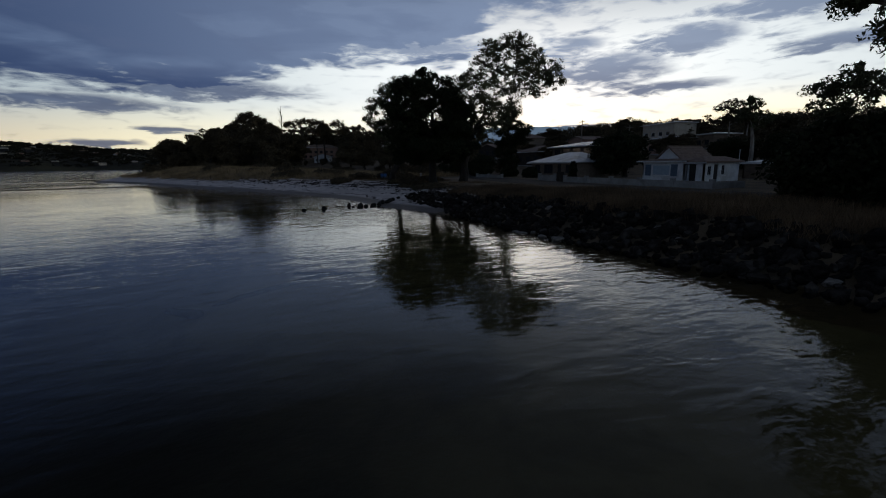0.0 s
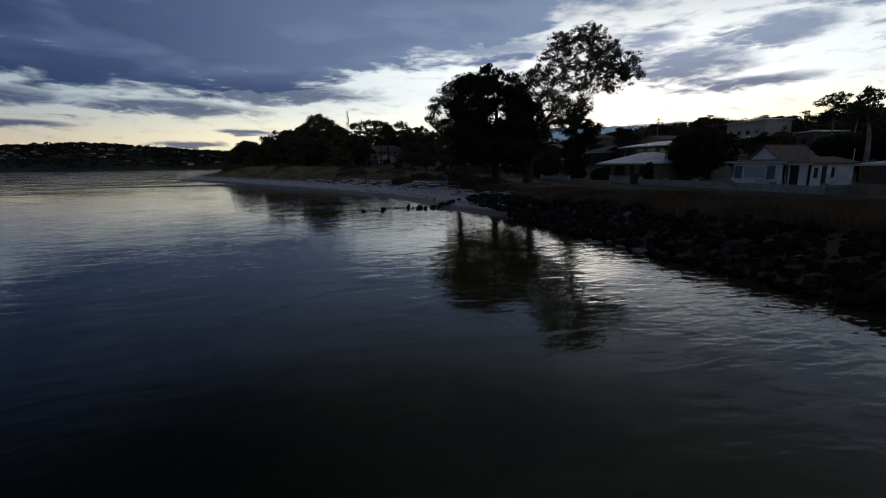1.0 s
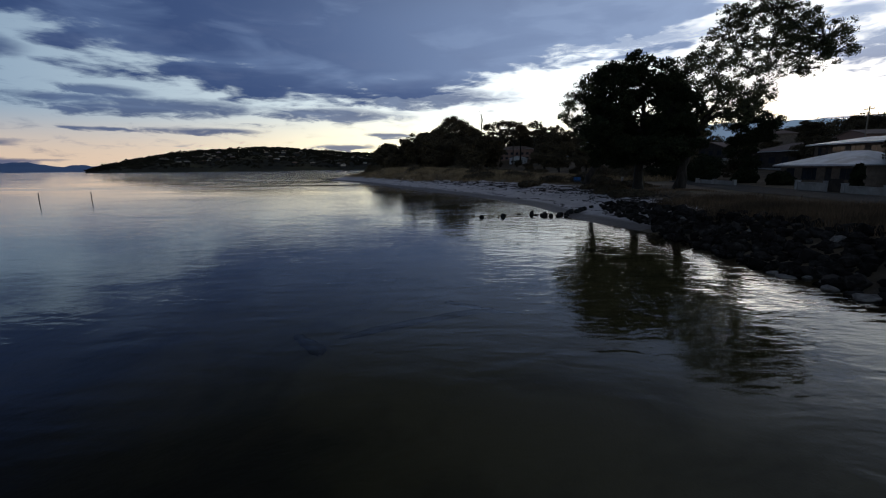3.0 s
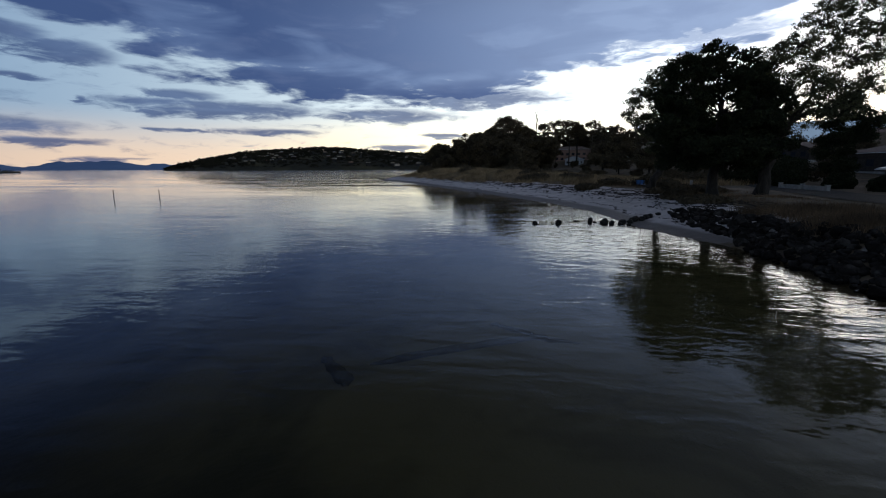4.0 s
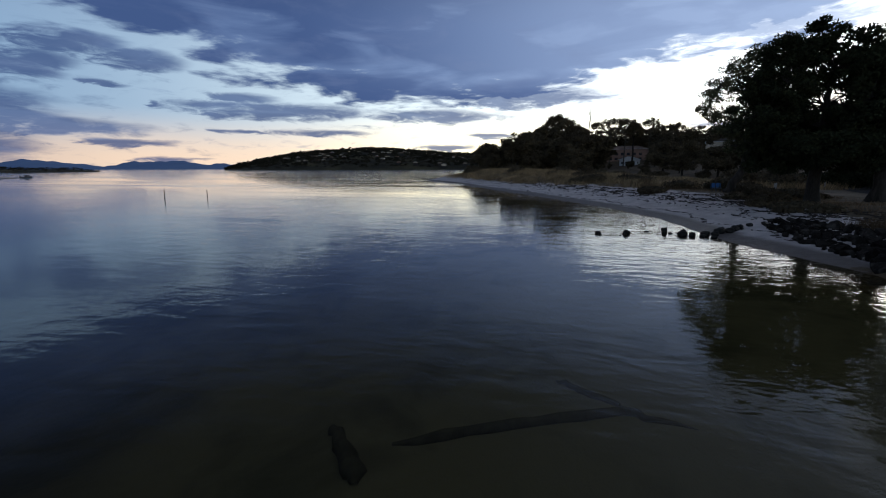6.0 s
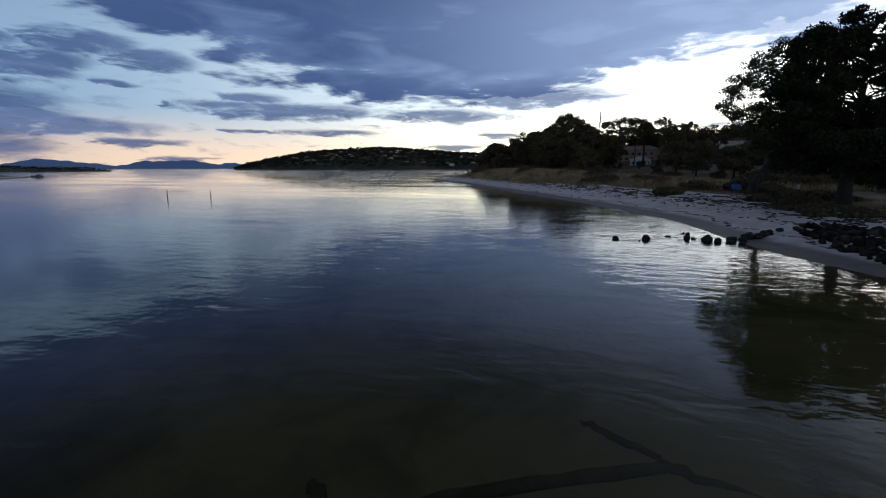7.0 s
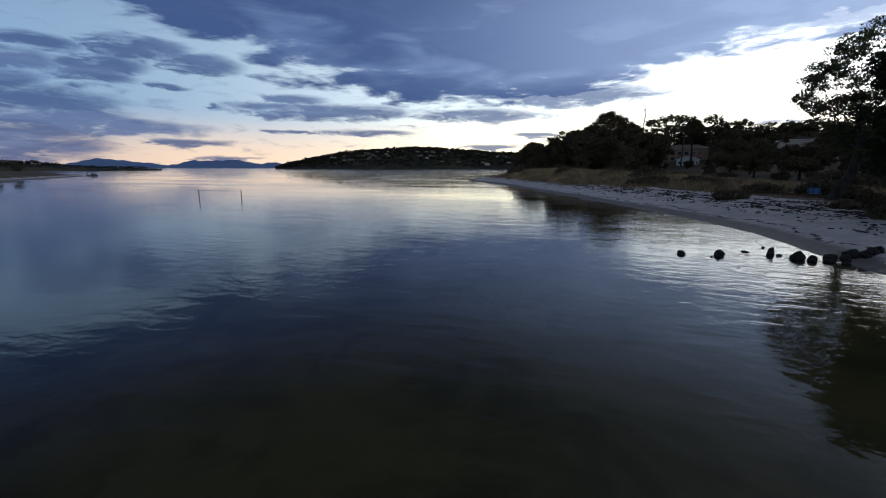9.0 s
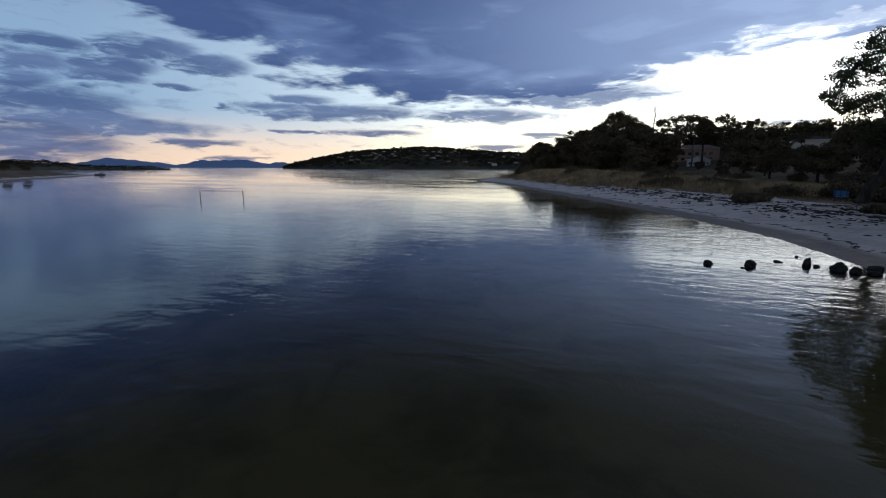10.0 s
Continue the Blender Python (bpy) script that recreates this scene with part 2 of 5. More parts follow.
def ground_material():
    """Sand by the water and under it, dry grass and earth inland, by height and distance from the shore."""
    mat = bpy.data.materials.new("shore_ground")
    mat.use_nodes = True
    n = Nodes(mat.node_tree)
    place = n.add("ShaderNodeTexCoord").outputs["Object"]
    zone = n.add("ShaderNodeAttribute", attribute_name="grass").outputs["Fac"]
    depth = n.add("ShaderNodeAttribute", attribute_name="height").outputs["Fac"]
    sand = n.mix(n.span(n.noise(place, 0.7, 6.0, 0.65), 0.3, 0.7), (0.46, 0.41, 0.395), (0.64, 0.575, 0.555))
    sand = n.mix(n.span(n.noise(place, 9.0, 4.0, 0.7), 0.45, 0.75, 0.0, 0.35), sand, (0.26, 0.22, 0.21))
    wet = n.mix(n.noise(place, 1.5, 3.0), (0.14, 0.118, 0.108), (0.2, 0.172, 0.158))
    wetness = n.span(n.math("ADD", depth, n.math("MULTIPLY", n.noise(place, 0.35, 3.0), 0.15)), 0.4, 0.27)
    sand = n.mix(wetness, sand, wet)
    bed = n.mix(n.span(n.noise(place, 0.28, 5.0, 0.6, 0.5), 0.42, 0.66), (0.2, 0.178, 0.11), (0.105, 0.1, 0.062))
    # the bed colour darkens with depth, most of all at the southern end
    along = n.add("ShaderNodeSeparateXYZ")
    n.link(place, along.inputs[0])
    bed_dark = n.math("ADD", n.math("ADD", depth, n.span(along.outputs[1], -17.0, -3.0, -0.1, 0.55)), n.math("MULTIPLY", n.noise(place, 0.2, 4.0), 0.5))
    bed = n.mix(n.span(bed_dark, -0.7, -1.15), bed, (0.018, 0.019, 0.014))
    sand = n.mix(n.span(depth, -0.05, -0.4), sand, bed)
    grass = n.mix(n.span(n.noise(place, 0.5, 5.0, 0.6, 0.3), 0.35, 0.65), (0.125, 0.09, 0.054), (0.062, 0.048, 0.031))
    grass = n.mix(n.span(n.noise(place, 0.12, 4.0, 0.6), 0.5, 0.66), grass, (0.15, 0.112, 0.075))
    ragged = n.span(n.math("ADD", zone, n.math("MULTIPLY", n.math("SUBTRACT", n.noise(place, 0.8, 5.0, 0.7), 0.5), 0.9)), 0.42, 0.58)
    colour = n.mix(ragged, sand, grass)
    bsdf = n.add("ShaderNodeBsdfPrincipled")
    n.put(bsdf.inputs["Base Color"], colour)
    n.put(bsdf.inputs["Roughness"], n.span(wetness, 0.0, 1.0, 0.92, 0.62))
    bsdf.inputs["Specular IOR Level"].default_value = 0.3
    b = n.add("ShaderNodeBump")
    b.inputs["Distance"].default_value = 0.12
    n.put(b.inputs["Height"], n.noise(place, 2.2, 7.0, 0.65))
    n.link(b.outputs[0], bsdf.inputs["Normal"])
    out = n.add("ShaderNodeOutputMaterial")
    n.link(bsdf.outputs[0], out.inputs[0])
    return mat


M_GROUND = ground_material()
M_WATER = water_material()
M_GLASS = glass_material()
M_LEAF_DARK = material("dark_foliage", (0.014, 0.018, 0.009), (0.03, 0.035, 0.017), 1.2, 0.75, island=0.4, spec=0.08)
M_LEAF_GUM = material("gum_foliage", (0.05, 0.055, 0.03), (0.09, 0.09, 0.045), 0.8, 0.7, island=0.4, spec=0.1)
M_LEAF_HILL = material("hill_foliage", (0.018, 0.018, 0.013), (0.038, 0.034, 0.024), 0.02, 0.9, island=0.28, spec=0.05)
M_LEAF_FAR = material("far_foliage", (0.048, 0.039, 0.025), (0.11, 0.086, 0.053), 0.15, 0.8, island=0.45, spec=0.08)
M_SCRUB = material("coastal_scrub", (0.045, 0.034, 0.02), (0.1, 0.074, 0.042), 0.6, 0.7, island=0.45)
M_BARK_DARK = material("dark_bark", (0.012, 0.01, 0.0085), (0.034, 0.029, 0.024), 5.0, 0.9, 0.03, 9.0, stretch=(3, 3, 0.7))
M_BARK_GUM = material("grey_gum_bark", (0.018, 0.016, 0.014), (0.055, 0.047, 0.041), 2.0, 0.85, 0.015, 7.0, stretch=(2, 2, 0.5), spec=0.1)
M_BARK_MID = material("brown_gum_bark", (0.045, 0.038, 0.032), (0.15, 0.13, 0.11), 1.2, 0.85, 0.02, 6.0, stain=(0.03, 0.025, 0.02), stain_scale=0.6, stretch=(2, 2, 0.5), spec=0.1)
M_BARK_PALE = material("pale_gum_bark", (0.13, 0.11, 0.095), (0.3, 0.27, 0.235), 2.0, 0.75, 0.012, 7.0, stain=(0.06, 0.048, 0.04), stain_scale=0.8, stretch=(2, 2, 0.5))
M_STRAW = material("dry_grass", (0.11, 0.078, 0.046), (0.4, 0.285, 0.16), 0.3, 0.85, island=0.5, spec=0.1)
M_BANK = material("brown_bank_grass", (0.07, 0.048, 0.03), (0.22, 0.145, 0.085), 0.25, 0.85, island=0.5, spec=0.1)
M_ROCK = material("dolerite_rock", (0.008, 0.007, 0.0065), (0.022, 0.019, 0.017), 2.5, 0.9, 0.05, 5.0, stain=(0.045, 0.04, 0.036), stain_scale=1.7, island=0.6, spec=0.04)
M_WETROCK = material("wet_rock", (0.01, 0.01, 0.01), (0.03, 0.027, 0.024), 3.0, 0.7, 0.06, 5.0, spec=0.15)
M_WEED = material("seaweed", (0.014, 0.011, 0.01), (0.045, 0.034, 0.028), 4.0, 0.8, island=0.4)
M_ASPHALT = material("asphalt", (0.026, 0.025, 0.026), (0.042, 0.04, 0.04), 3.0, 0.95, 0.006, 60.0, stain=(0.06, 0.056, 0.052), stain_scale=0.25, spec=0.08)
M_CONCRETE = material("painted_block", (0.25, 0.245, 0.24), (0.35, 0.34, 0.33), 1.5, 0.85, 0.004, 30.0, stain=(0.22, 0.21, 0.2), stain_scale=0.7)
M_WHITE = material("white_weatherboard", (0.6, 0.61, 0.63), (0.74, 0.75, 0.76), 1.2, 0.6, 0.003, 12.0, stain=(0.5, 0.5, 0.5), stain_scale=0.5)
M_TRIM = material("painted_trim", (0.55, 0.56, 0.58), (0.68, 0.68, 0.69), 2.0, 0.5)
M_BRICK = material("red_brick", (0.24, 0.15, 0.12), (0.34, 0.215, 0.17), 6.0, 0.9, 0.006, 30.0)
M_CREAM = material("cream_plaster", (0.38, 0.33, 0.27), (0.48, 0.42, 0.35), 1.0, 0.85, 0.003, 20.0)
M_TIN = material("galvanised_roof", (0.42, 0.44, 0.47), (0.56, 0.58, 0.61), 0.8, 0.42, 0.002, 20.0, metal=0.35, stain=(0.34, 0.33, 0.33), stain_scale=0.5)
M_TILE = material("roof_tiles", (0.14, 0.1, 0.085), (0.23, 0.165, 0.135), 3.0, 0.85, 0.01, 14.0)
M_BROWN = material("brown_cladding", (0.12, 0.09, 0.07), (0.19, 0.145, 0.11), 2.0, 0.85, 0.004, 15.0)
M_DARK = material("dark_interior", (0.02, 0.02, 0.022), (0.035, 0.035, 0.036), 2.0, 0.8)
M_POLE = material("weathered_timber", (0.16, 0.13, 0.11), (0.28, 0.24, 0.2), 4.0, 0.9, 0.006, 18.0, stretch=(3, 3, 0.4))
M_PILE = material("wet_pile", (0.05, 0.042, 0.035), (0.11, 0.09, 0.075), 5.0, 0.8, 0.006, 20.0)
M_BLUE = material("blue_painted_slats", (0.02, 0.1, 0.28), (0.035, 0.14, 0.36), 3.0, 0.5)
M_STEEL = material("dark_steel", (0.03, 0.03, 0.032), (0.06, 0.06, 0.062), 5.0, 0.5, metal=0.6)
M_HULL = material("boat_paint", (0.06, 0.062, 0.07), (0.1, 0.105, 0.115), 1.0, 0.4)
M_SHUTTER = material("faded_blue_paint", (0.07, 0.11, 0.16), (0.11, 0.16, 0.22), 3.0, 0.6, 0.002, 20.0)
# sky mirrored in the cottage window, painted as a plain colour
M_SKY_PANEL = material("painted_sky_reflection", (0.3, 0.38, 0.46), (0.36, 0.44, 0.52), 2.0, 0.6)
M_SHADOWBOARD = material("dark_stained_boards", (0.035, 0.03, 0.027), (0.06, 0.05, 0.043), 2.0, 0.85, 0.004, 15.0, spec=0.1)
M_LOG = material("sunken_log", (0.058, 0.054, 0.036), (0.092, 0.085, 0.056), 3.0, 0.9, 0.03, 6.0, spec=0.0)
M_FARHILL = material("wooded_hill", (0.02, 0.021, 0.016), (0.042, 0.039, 0.026), 0.03, 0.9, 1.5, 0.06, stain=(0.085, 0.075, 0.04), stain_scale=0.006)
# the blue of distant haze is painted into this base colour
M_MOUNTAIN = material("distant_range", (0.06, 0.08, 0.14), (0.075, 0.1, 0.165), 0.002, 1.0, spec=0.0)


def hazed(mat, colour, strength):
    """Paints aerial haze on far land as a faint glow of its own surface."""
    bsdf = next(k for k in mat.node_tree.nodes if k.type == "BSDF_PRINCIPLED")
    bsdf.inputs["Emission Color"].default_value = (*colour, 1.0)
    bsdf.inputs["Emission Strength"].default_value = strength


# haze over both ranges is painted as surface colour and glow
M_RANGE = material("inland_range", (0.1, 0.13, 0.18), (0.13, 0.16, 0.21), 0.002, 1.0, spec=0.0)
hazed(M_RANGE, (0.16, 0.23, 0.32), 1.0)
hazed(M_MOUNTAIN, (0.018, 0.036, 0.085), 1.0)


# ---- mesh helpers ----
def raw_mesh(name, verts, quads):
    """A mesh from numpy arrays of vertices (n, 3) and quads (m, 4)."""
    verts, quads = np.asarray(verts, float), np.asarray(quads, np.int32)
    me = bpy.data.meshes.new(name)
    me.vertices.add(len(verts))
    me.vertices.foreach_set("co", verts.ravel())
    me.loops.add(quads.size)
    me.loops.foreach_set("vertex_index", quads.ravel())
    me.polygons.add(len(quads))
    me.polygons.foreach_set("loop_start", np.arange(0, quads.size, 4, dtype=np.int32))
    me.update(calc_edges=True)
    return me


def held(name, me, mat, parent=None, label=""):
    if mat and not me.materials:
        me.materials.append(mat)
    ob = new(name, me)
    ob.parent = parent
    if label:
        tagged(ob, label)
    return ob


def part(name, bm, mat, parent, label="", smooth=False):
    me = bpy.data.meshes.new(name)
    bm.to_mesh(me)
    bm.free()
    if smooth:
        me.polygons.foreach_set("use_smooth", [True] * len(me.polygons))
    return held(name, me, mat, parent, label)


def thing(name, place, label, category, group="", kind="", turn=0.0):
    ob = new(name)
    ob.empty_display_size = 0.2
    ob.matrix_basis = pose(*place, 0, 0, turn)
    return tagged(ob, label, category, group, kind)


def box(bm, x0, x1, y0, y1, z0, z1):
    vs = [bm.verts.new((x, y, z)) for x in (x0, x1) for y in (y0, y1) for z in (z0, z1)]
    for f in ((0, 1, 3, 2), (4, 6, 7, 5), (0, 4, 5, 1), (2, 3, 7, 6), (0, 2, 6, 4), (1, 5, 7, 3)):
        bm.faces.new([vs[i] for i in f])


def boxes(*list_of):
    bm = bmesh.new()
    for b in list_of:
        box(bm, *b)
    return bm


def bevelled(bm, size):
    bmesh.ops.bevel(bm, geom=bm.edges[:], offset=size, segments=1, affect="EDGES", profile=0.5)
    return bm


def prism(bm, outline, x0, x1):
    """A solid with the (y, z) outline between x0 and x1."""
    a = [bm.verts.new((x0, y, z)) for y, z in outline]
    b = [bm.verts.new((x1, y, z)) for y, z in outline]
    bm.faces.new(a[::-1])
    bm.faces.new(b)
    k = len(outline)
    for i in range(k):
        bm.faces.new((a[i], a[(i + 1) % k], b[(i + 1) % k], b[i]))


def tube(points, radii, sides=6):
    """Vertices and quads of a tapered tube along the points."""
    pts = np.asarray(points, float)
    k = len(pts)
    tang = np.gradient(pts, axis=0)
    tang /= np.linalg.norm(tang, axis=1)[:, None] + 1e-9
    ref = np.where(np.abs(tang[:, 2:3]) > 0.8, np.array([[1.0, 0, 0]]), np.array([[0, 0, 1.0]]))
    a = np.cross(tang, ref)
    a /= np.linalg.norm(a, axis=1)[:, None] + 1e-9
    b = np.cross(tang, a)
    ang = np.arange(sides) * 2 * math.pi / sides
    ring = a[:, None, :] * np.cos(ang)[None, :, None] + b[:, None, :] * np.sin(ang)[None, :, None]
    verts = (pts[:, None, :] + ring * np.asarray(radii, float)[:, None, None]).reshape(-1, 3)
    i, j = np.meshgrid(np.arange(k - 1), np.arange(sides), indexing="ij")
    q = np.stack([i * sides + j, i * sides + (j + 1) % sides, (i + 1) * sides + (j + 1) % sides, (i + 1) * sides + j], -1).reshape(-1, 4)
    return verts, q


def join(pieces):
    verts, quads, at = [], [], 0
    for v, q in pieces:
        verts.append(v)
        quads.append(q + at)
        at += len(v)
    return np.concatenate(verts), np.concatenate(quads)


def bend(a, b, rng, sag=0.15, k=6):
    """A slightly crooked curve from a to b that leaves a upwards."""
    a, b = np.asarray(a, float), np.asarray(b, float)
    length = np.linalg.norm(b - a)
    mid = (a + b) / 2 + np.array([0, 0, sag * length]) + rng.normal(0, 0.07 * length, 3)
    s = np.linspace(0, 1, k)[:, None]
    pts = (1 - s) ** 2 * a + 2 * s * (1 - s) * mid + s ** 2 * b
    pts[1:-1] += rng.normal(0, 0.02 * length, (k - 2, 3))
    return pts


def leaves(centres, rng, length, width, droop=0.0):
    """One diamond leaf at every centre."""
    k = len(centres)
    d = rng.normal(size=(k, 3))
    d[:, 2] -= droop
    d /= np.linalg.norm(d, axis=1)[:, None]
    s = np.cross(d, rng.normal(size=(k, 3)))
    s /= np.linalg.norm(s, axis=1)[:, None] + 1e-9
    ln = length * rng.uniform(0.6, 1.3, (k, 1)) / 2
    wd = width * rng.uniform(0.6, 1.3, (k, 1)) / 2
    v = np.stack([centres - d * ln, centres + s * wd, centres + d * ln, centres - s * wd], 1).reshape(-1, 3)
    return v, np.arange(4 * k).reshape(-1, 4)


def tree(name, place, seed, trunk, radius, blobs, leaf, per, spread, bark, foliage, label, droop=0.3, group="", twig=0.035, fork=0.55, kind="", stout=0.4):
    """A tree: a tapered trunk, one limb with its twigs for every blob of the crown, and clumps of leaves on the twigs.
    blobs: (centre, radii, clumps), round the base; leaf: (length, width); per: leaves in a clump."""
    rng = np.random.default_rng(seed)
    base = thing(name, place, label, "tree", group, kind)
    pts = np.asarray(trunk, float)
    s = np.linspace(0, len(pts) - 1, 9)
    line = np.stack([np.interp(s, np.arange(len(pts)), pts[:, i]) for i in range(3)], 1)
    line[1:-1] += rng.normal(0, 0.12 * radius, (7, 3))
    rad = radius * np.array([1.45, 1.08, 1.0, 0.93, 0.87, 0.8, 0.7, 0.58, 0.4])
    v, q = tube(line, rad, 10)
    me = raw_mesh("trunk", v, q)
    me.polygons.foreach_set("use_smooth", [True] * len(me.polygons))
    held("trunk", me, bark, base)
    heart = []
    # every limb leaves the trunk or an older limb where that lies nearest below its end
    knots = [(p, r * 0.8) for p, r in zip(line[int(8 * fork):], rad[int(8 * fork):])]
    middle = line[int(8 * fork)]
    for centre, size, clumps in sorted(blobs, key=lambda b: float(np.linalg.norm(np.asarray(b[0]) - middle))):
        centre, size = np.asarray(centre, float), np.asarray(size, float)
        start, thick = min(knots, key=lambda k: float(np.linalg.norm(centre - k[0]) + 2.2 * max(0.0, k[0][2] - centre[2] + 0.5)) - 6.0 * k[1])
        thick = min(thick * 0.85, radius * stout * 1.6)
        limb = bend(start, centre, rng, 0.12, 7)
        girth = np.linspace(thick, max(thick * 0.35, twig * 1.5), 7)
        knots += [(limb[k], float(girth[k])) for k in (2, 3, 4, 5)]
        pieces = [tube(limb, girth, 6)]
        for _ in range(clumps):
            u = rng.normal(size=3)
            u /= np.linalg.norm(u)
            tip = centre + size * u * rng.uniform(0.35, 1.0) ** 0.6
            heart.append(tip)
            pieces.append(tube(bend(limb[int(rng.integers(3, 7))], tip, rng, 0.05, 4), np.linspace(twig * 1.6, twig * 0.4, 4), 4))
        held("limb", raw_mesh("limb", *join(pieces)), bark, base)
    heart = np.repeat(np.asarray(heart), per, axis=0)
    size = 1.75 * spread * rng.uniform(0.55, 1.35, (len(heart) // per, 1, 1))
    ball = rng.normal(size=(len(heart) // per, per, 3))
    ball *= rng.uniform(0.2, 1.0, ball.shape[:2] + (1,)) ** 0.5 / np.linalg.norm(ball, axis=2, keepdims=True)
    cloud = heart + (ball * size * np.array([1, 1, 0.7])).reshape(-1, 3)
    held("crown", raw_mesh("crown", *leaves(cloud, rng, leaf[0], leaf[1], droop)), foliage, base)
    return base


# ---- the ground: one sheet, with the bed of the bay in it ----
SHORE_Y = np.array([-400, -60, -18, -12, -6, 1, 5, 8, 10, 12, 14, 17, 21, 26, 30, 35, 40, 46, 52, 60, 66, 80, 95, 110, 125, 134, 139, 146, 160, 200, 260, 330, 420, 700, 2000.0])
SHORE_X = np.array([60, 16, 14.5, 14.2, 13.8, 13.6, 13.2, 12.6, 12.0, 11.2, 10.6, 10.1, 9.8, 9.2, 8.0, 6.4, 4.4, 1.6, -1.2, -4.8, -7.8, -14.5, -21.0, -28.5, -37.5, -43.5, -42, -36, -34, -42, -55, -40, -20, 60, 900.0])


def shore(y):
    return np.interp(y, SHORE_Y, SHORE_X)


def smooth(v, lo, hi):
    t = np.clip((np.asarray(v, float) - lo) / (hi - lo), 0, 1)
    return t * t * (3 - 2 * t)


def inland(x, y):
    """Metres from the waterline, landward positive."""
    lean = (shore(y + 4) - shore(y - 4)) / 8.0
    return (x - shore(y)) / np.sqrt(1 + lean * lean)


def height(x, y):
    x, y = np.asarray(x, float), np.asarray(y, float)
    d = inland(x, y)
    beach = np.interp(d, [-400, -60, -20, -9, -3, 0, 2.5, 6, 9, 12, 16], [-5, -2.6, -1.45, -0.85, -0.28, 0, 0.42, 0.95, 1.3, 1.5, 1.55])
    stone = np.interp(d, [-400, -60, -20, -9, -2, 0, 3.2, 4.5, 16], [-5, -2.6, -1.45, -0.9, -0.5, -0.12, 1.3, 1.5, 1.55])
    w = smooth(y, 4.0, 11.0)
    z = stone * (1 - w) + beach * w
    dune = smooth(y, 52, 90) * np.exp(-(((d - 20) / 10.0) ** 2)) * 1.3
    dune = dune + smooth(y, 90, 110) * smooth(d, 8, 16) * 0.5
    knoll = 3.4 * np.exp(-(((x - 36) / 30) ** 2 + ((y - 245) / 16) ** 2))
    hill = knoll + 0.088 * np.clip(d - 46, 0, 170) + 0.02 * np.clip(d - 216, 0, 600)
    wave = 0.10 * np.sin(x * 0.55 + 1.3 * np.sin(y * 0.21)) * np.cos(y * 0.43 + 0.6 * np.sin(x * 0.3))
    wave = wave * smooth(d, 4, 10) * (1 - 0.8 * smooth(x, 24, 27) * (1 - smooth(x, 58, 64)))
    z = z + np.where(d > 0, dune + hill, 0) + wave
    # the low spit across the bay
    p = -(x + 178) * 0.70 - (y - 72) * 0.714
    q = -(x + 178) * 0.714 + (y - 72) * 0.70
    spit = np.clip(p * 0.1, -3, 2.6) * (1 - smooth(q, 105, 150)) - 3 * smooth(q, 100, 140)
    return np.where(x < -120, np.maximum(z, spit), z)


def axis(*runs):
    out = []
    for a, b, step in runs:
        out.extend(np.arange(a, b, step))
    return np.array(out + [runs[-1][1]])


def make_ground():
    gx = axis((-5000, -600, 400), (-600, -320, 40), (-320, -150, 9), (-150, -60, 6), (-60, -20, 1.4), (-20, 36, 0.55), (36, 80, 2), (80, 260, 6), (260, 700, 40), (700, 5000, 400))
    gy = axis((-4000, -400, 400), (-400, -80, 20), (-80, -24, 2.5), (-24, 70, 0.7), (70, 150, 1.6), (150, 300, 6), (300, 800, 30), (800, 5000, 400))
    X, Y = np.meshgrid(gx, gy, indexing="ij")
    Z = height(X, Y)
    a, b = X.shape
    i, j = np.meshgrid(np.arange(a - 1), np.arange(b - 1), indexing="ij")
    quads = np.stack([i * b + j, (i + 1) * b + j, (i + 1) * b + j + 1, i * b + j + 1], -1).reshape(-1, 4)
    me = raw_mesh("ground", np.stack([X, Y, Z], -1).reshape(-1, 3), quads)
    me.polygons.foreach_set("use_smooth", [True] * len(me.polygons))
    d = inland(X, Y)
    w = smooth(Y, 4.0, 11.0)
    grass = (1 - w) * smooth(d, -2.0, -0.6) + w * smooth(d, 9.0 - 3.0 * smooth(Y, 60, 80) - 2.5 * (1 - smooth(Y, 18, 32)), 13.0 - 4.0 * smooth(Y, 60, 80) - 3.0 * (1 - smooth(Y, 18, 32)))
    grass = np.where(X < -120, smooth(Z, 0.3, 0.9), grass)
    for key, value in (("grass", grass), ("height", Z)):
        me.attributes.new(key, "FLOAT", "POINT").data.foreach_set("value", value.ravel().astype(np.float32))
    tagged(held("ground", me, M_GROUND), "sandy shore with dry grass, rising to a wooded hillside", "ground", kind="structure")


make_ground()
water = held("water", raw_mesh("water", [(-5000, -4000, 0), (5000, -4000, 0), (5000, 5000, 0), (-5000, 5000, 0)], [(0, 1, 2, 3)]), M_WATER)
tagged(water, "calm dark bay water with faint ripples at dusk", "water", kind="structure")


def sheet(name, pts_a, pts_b, mat, label, category, lift=0.03):
    """A strip of ground between two lines, laid just over the terrain."""
    a, b = np.asarray(pts_a, float), np.asarray(pts_b, float)
    rows = []
    for s in np.linspace(0, 1, 7):
        r = a * (1 - s) + b * s
        rows.append(np.column_stack([r, height(r[:, 0], r[:, 1]) + lift]))
    v = np.stack(rows, 1)
    m, k = v.shape[:2]
    i, j = np.meshgrid(np.arange(m - 1), np.arange(k - 1), indexing="ij")
    q = np.stack([i * k + j, i * k + j + 1, (i + 1) * k + j + 1, (i + 1) * k + j], -1).reshape(-1, 4)
    return tagged(held(name, raw_mesh(name, v.reshape(-1, 3), q), mat), label, category, kind="structure")


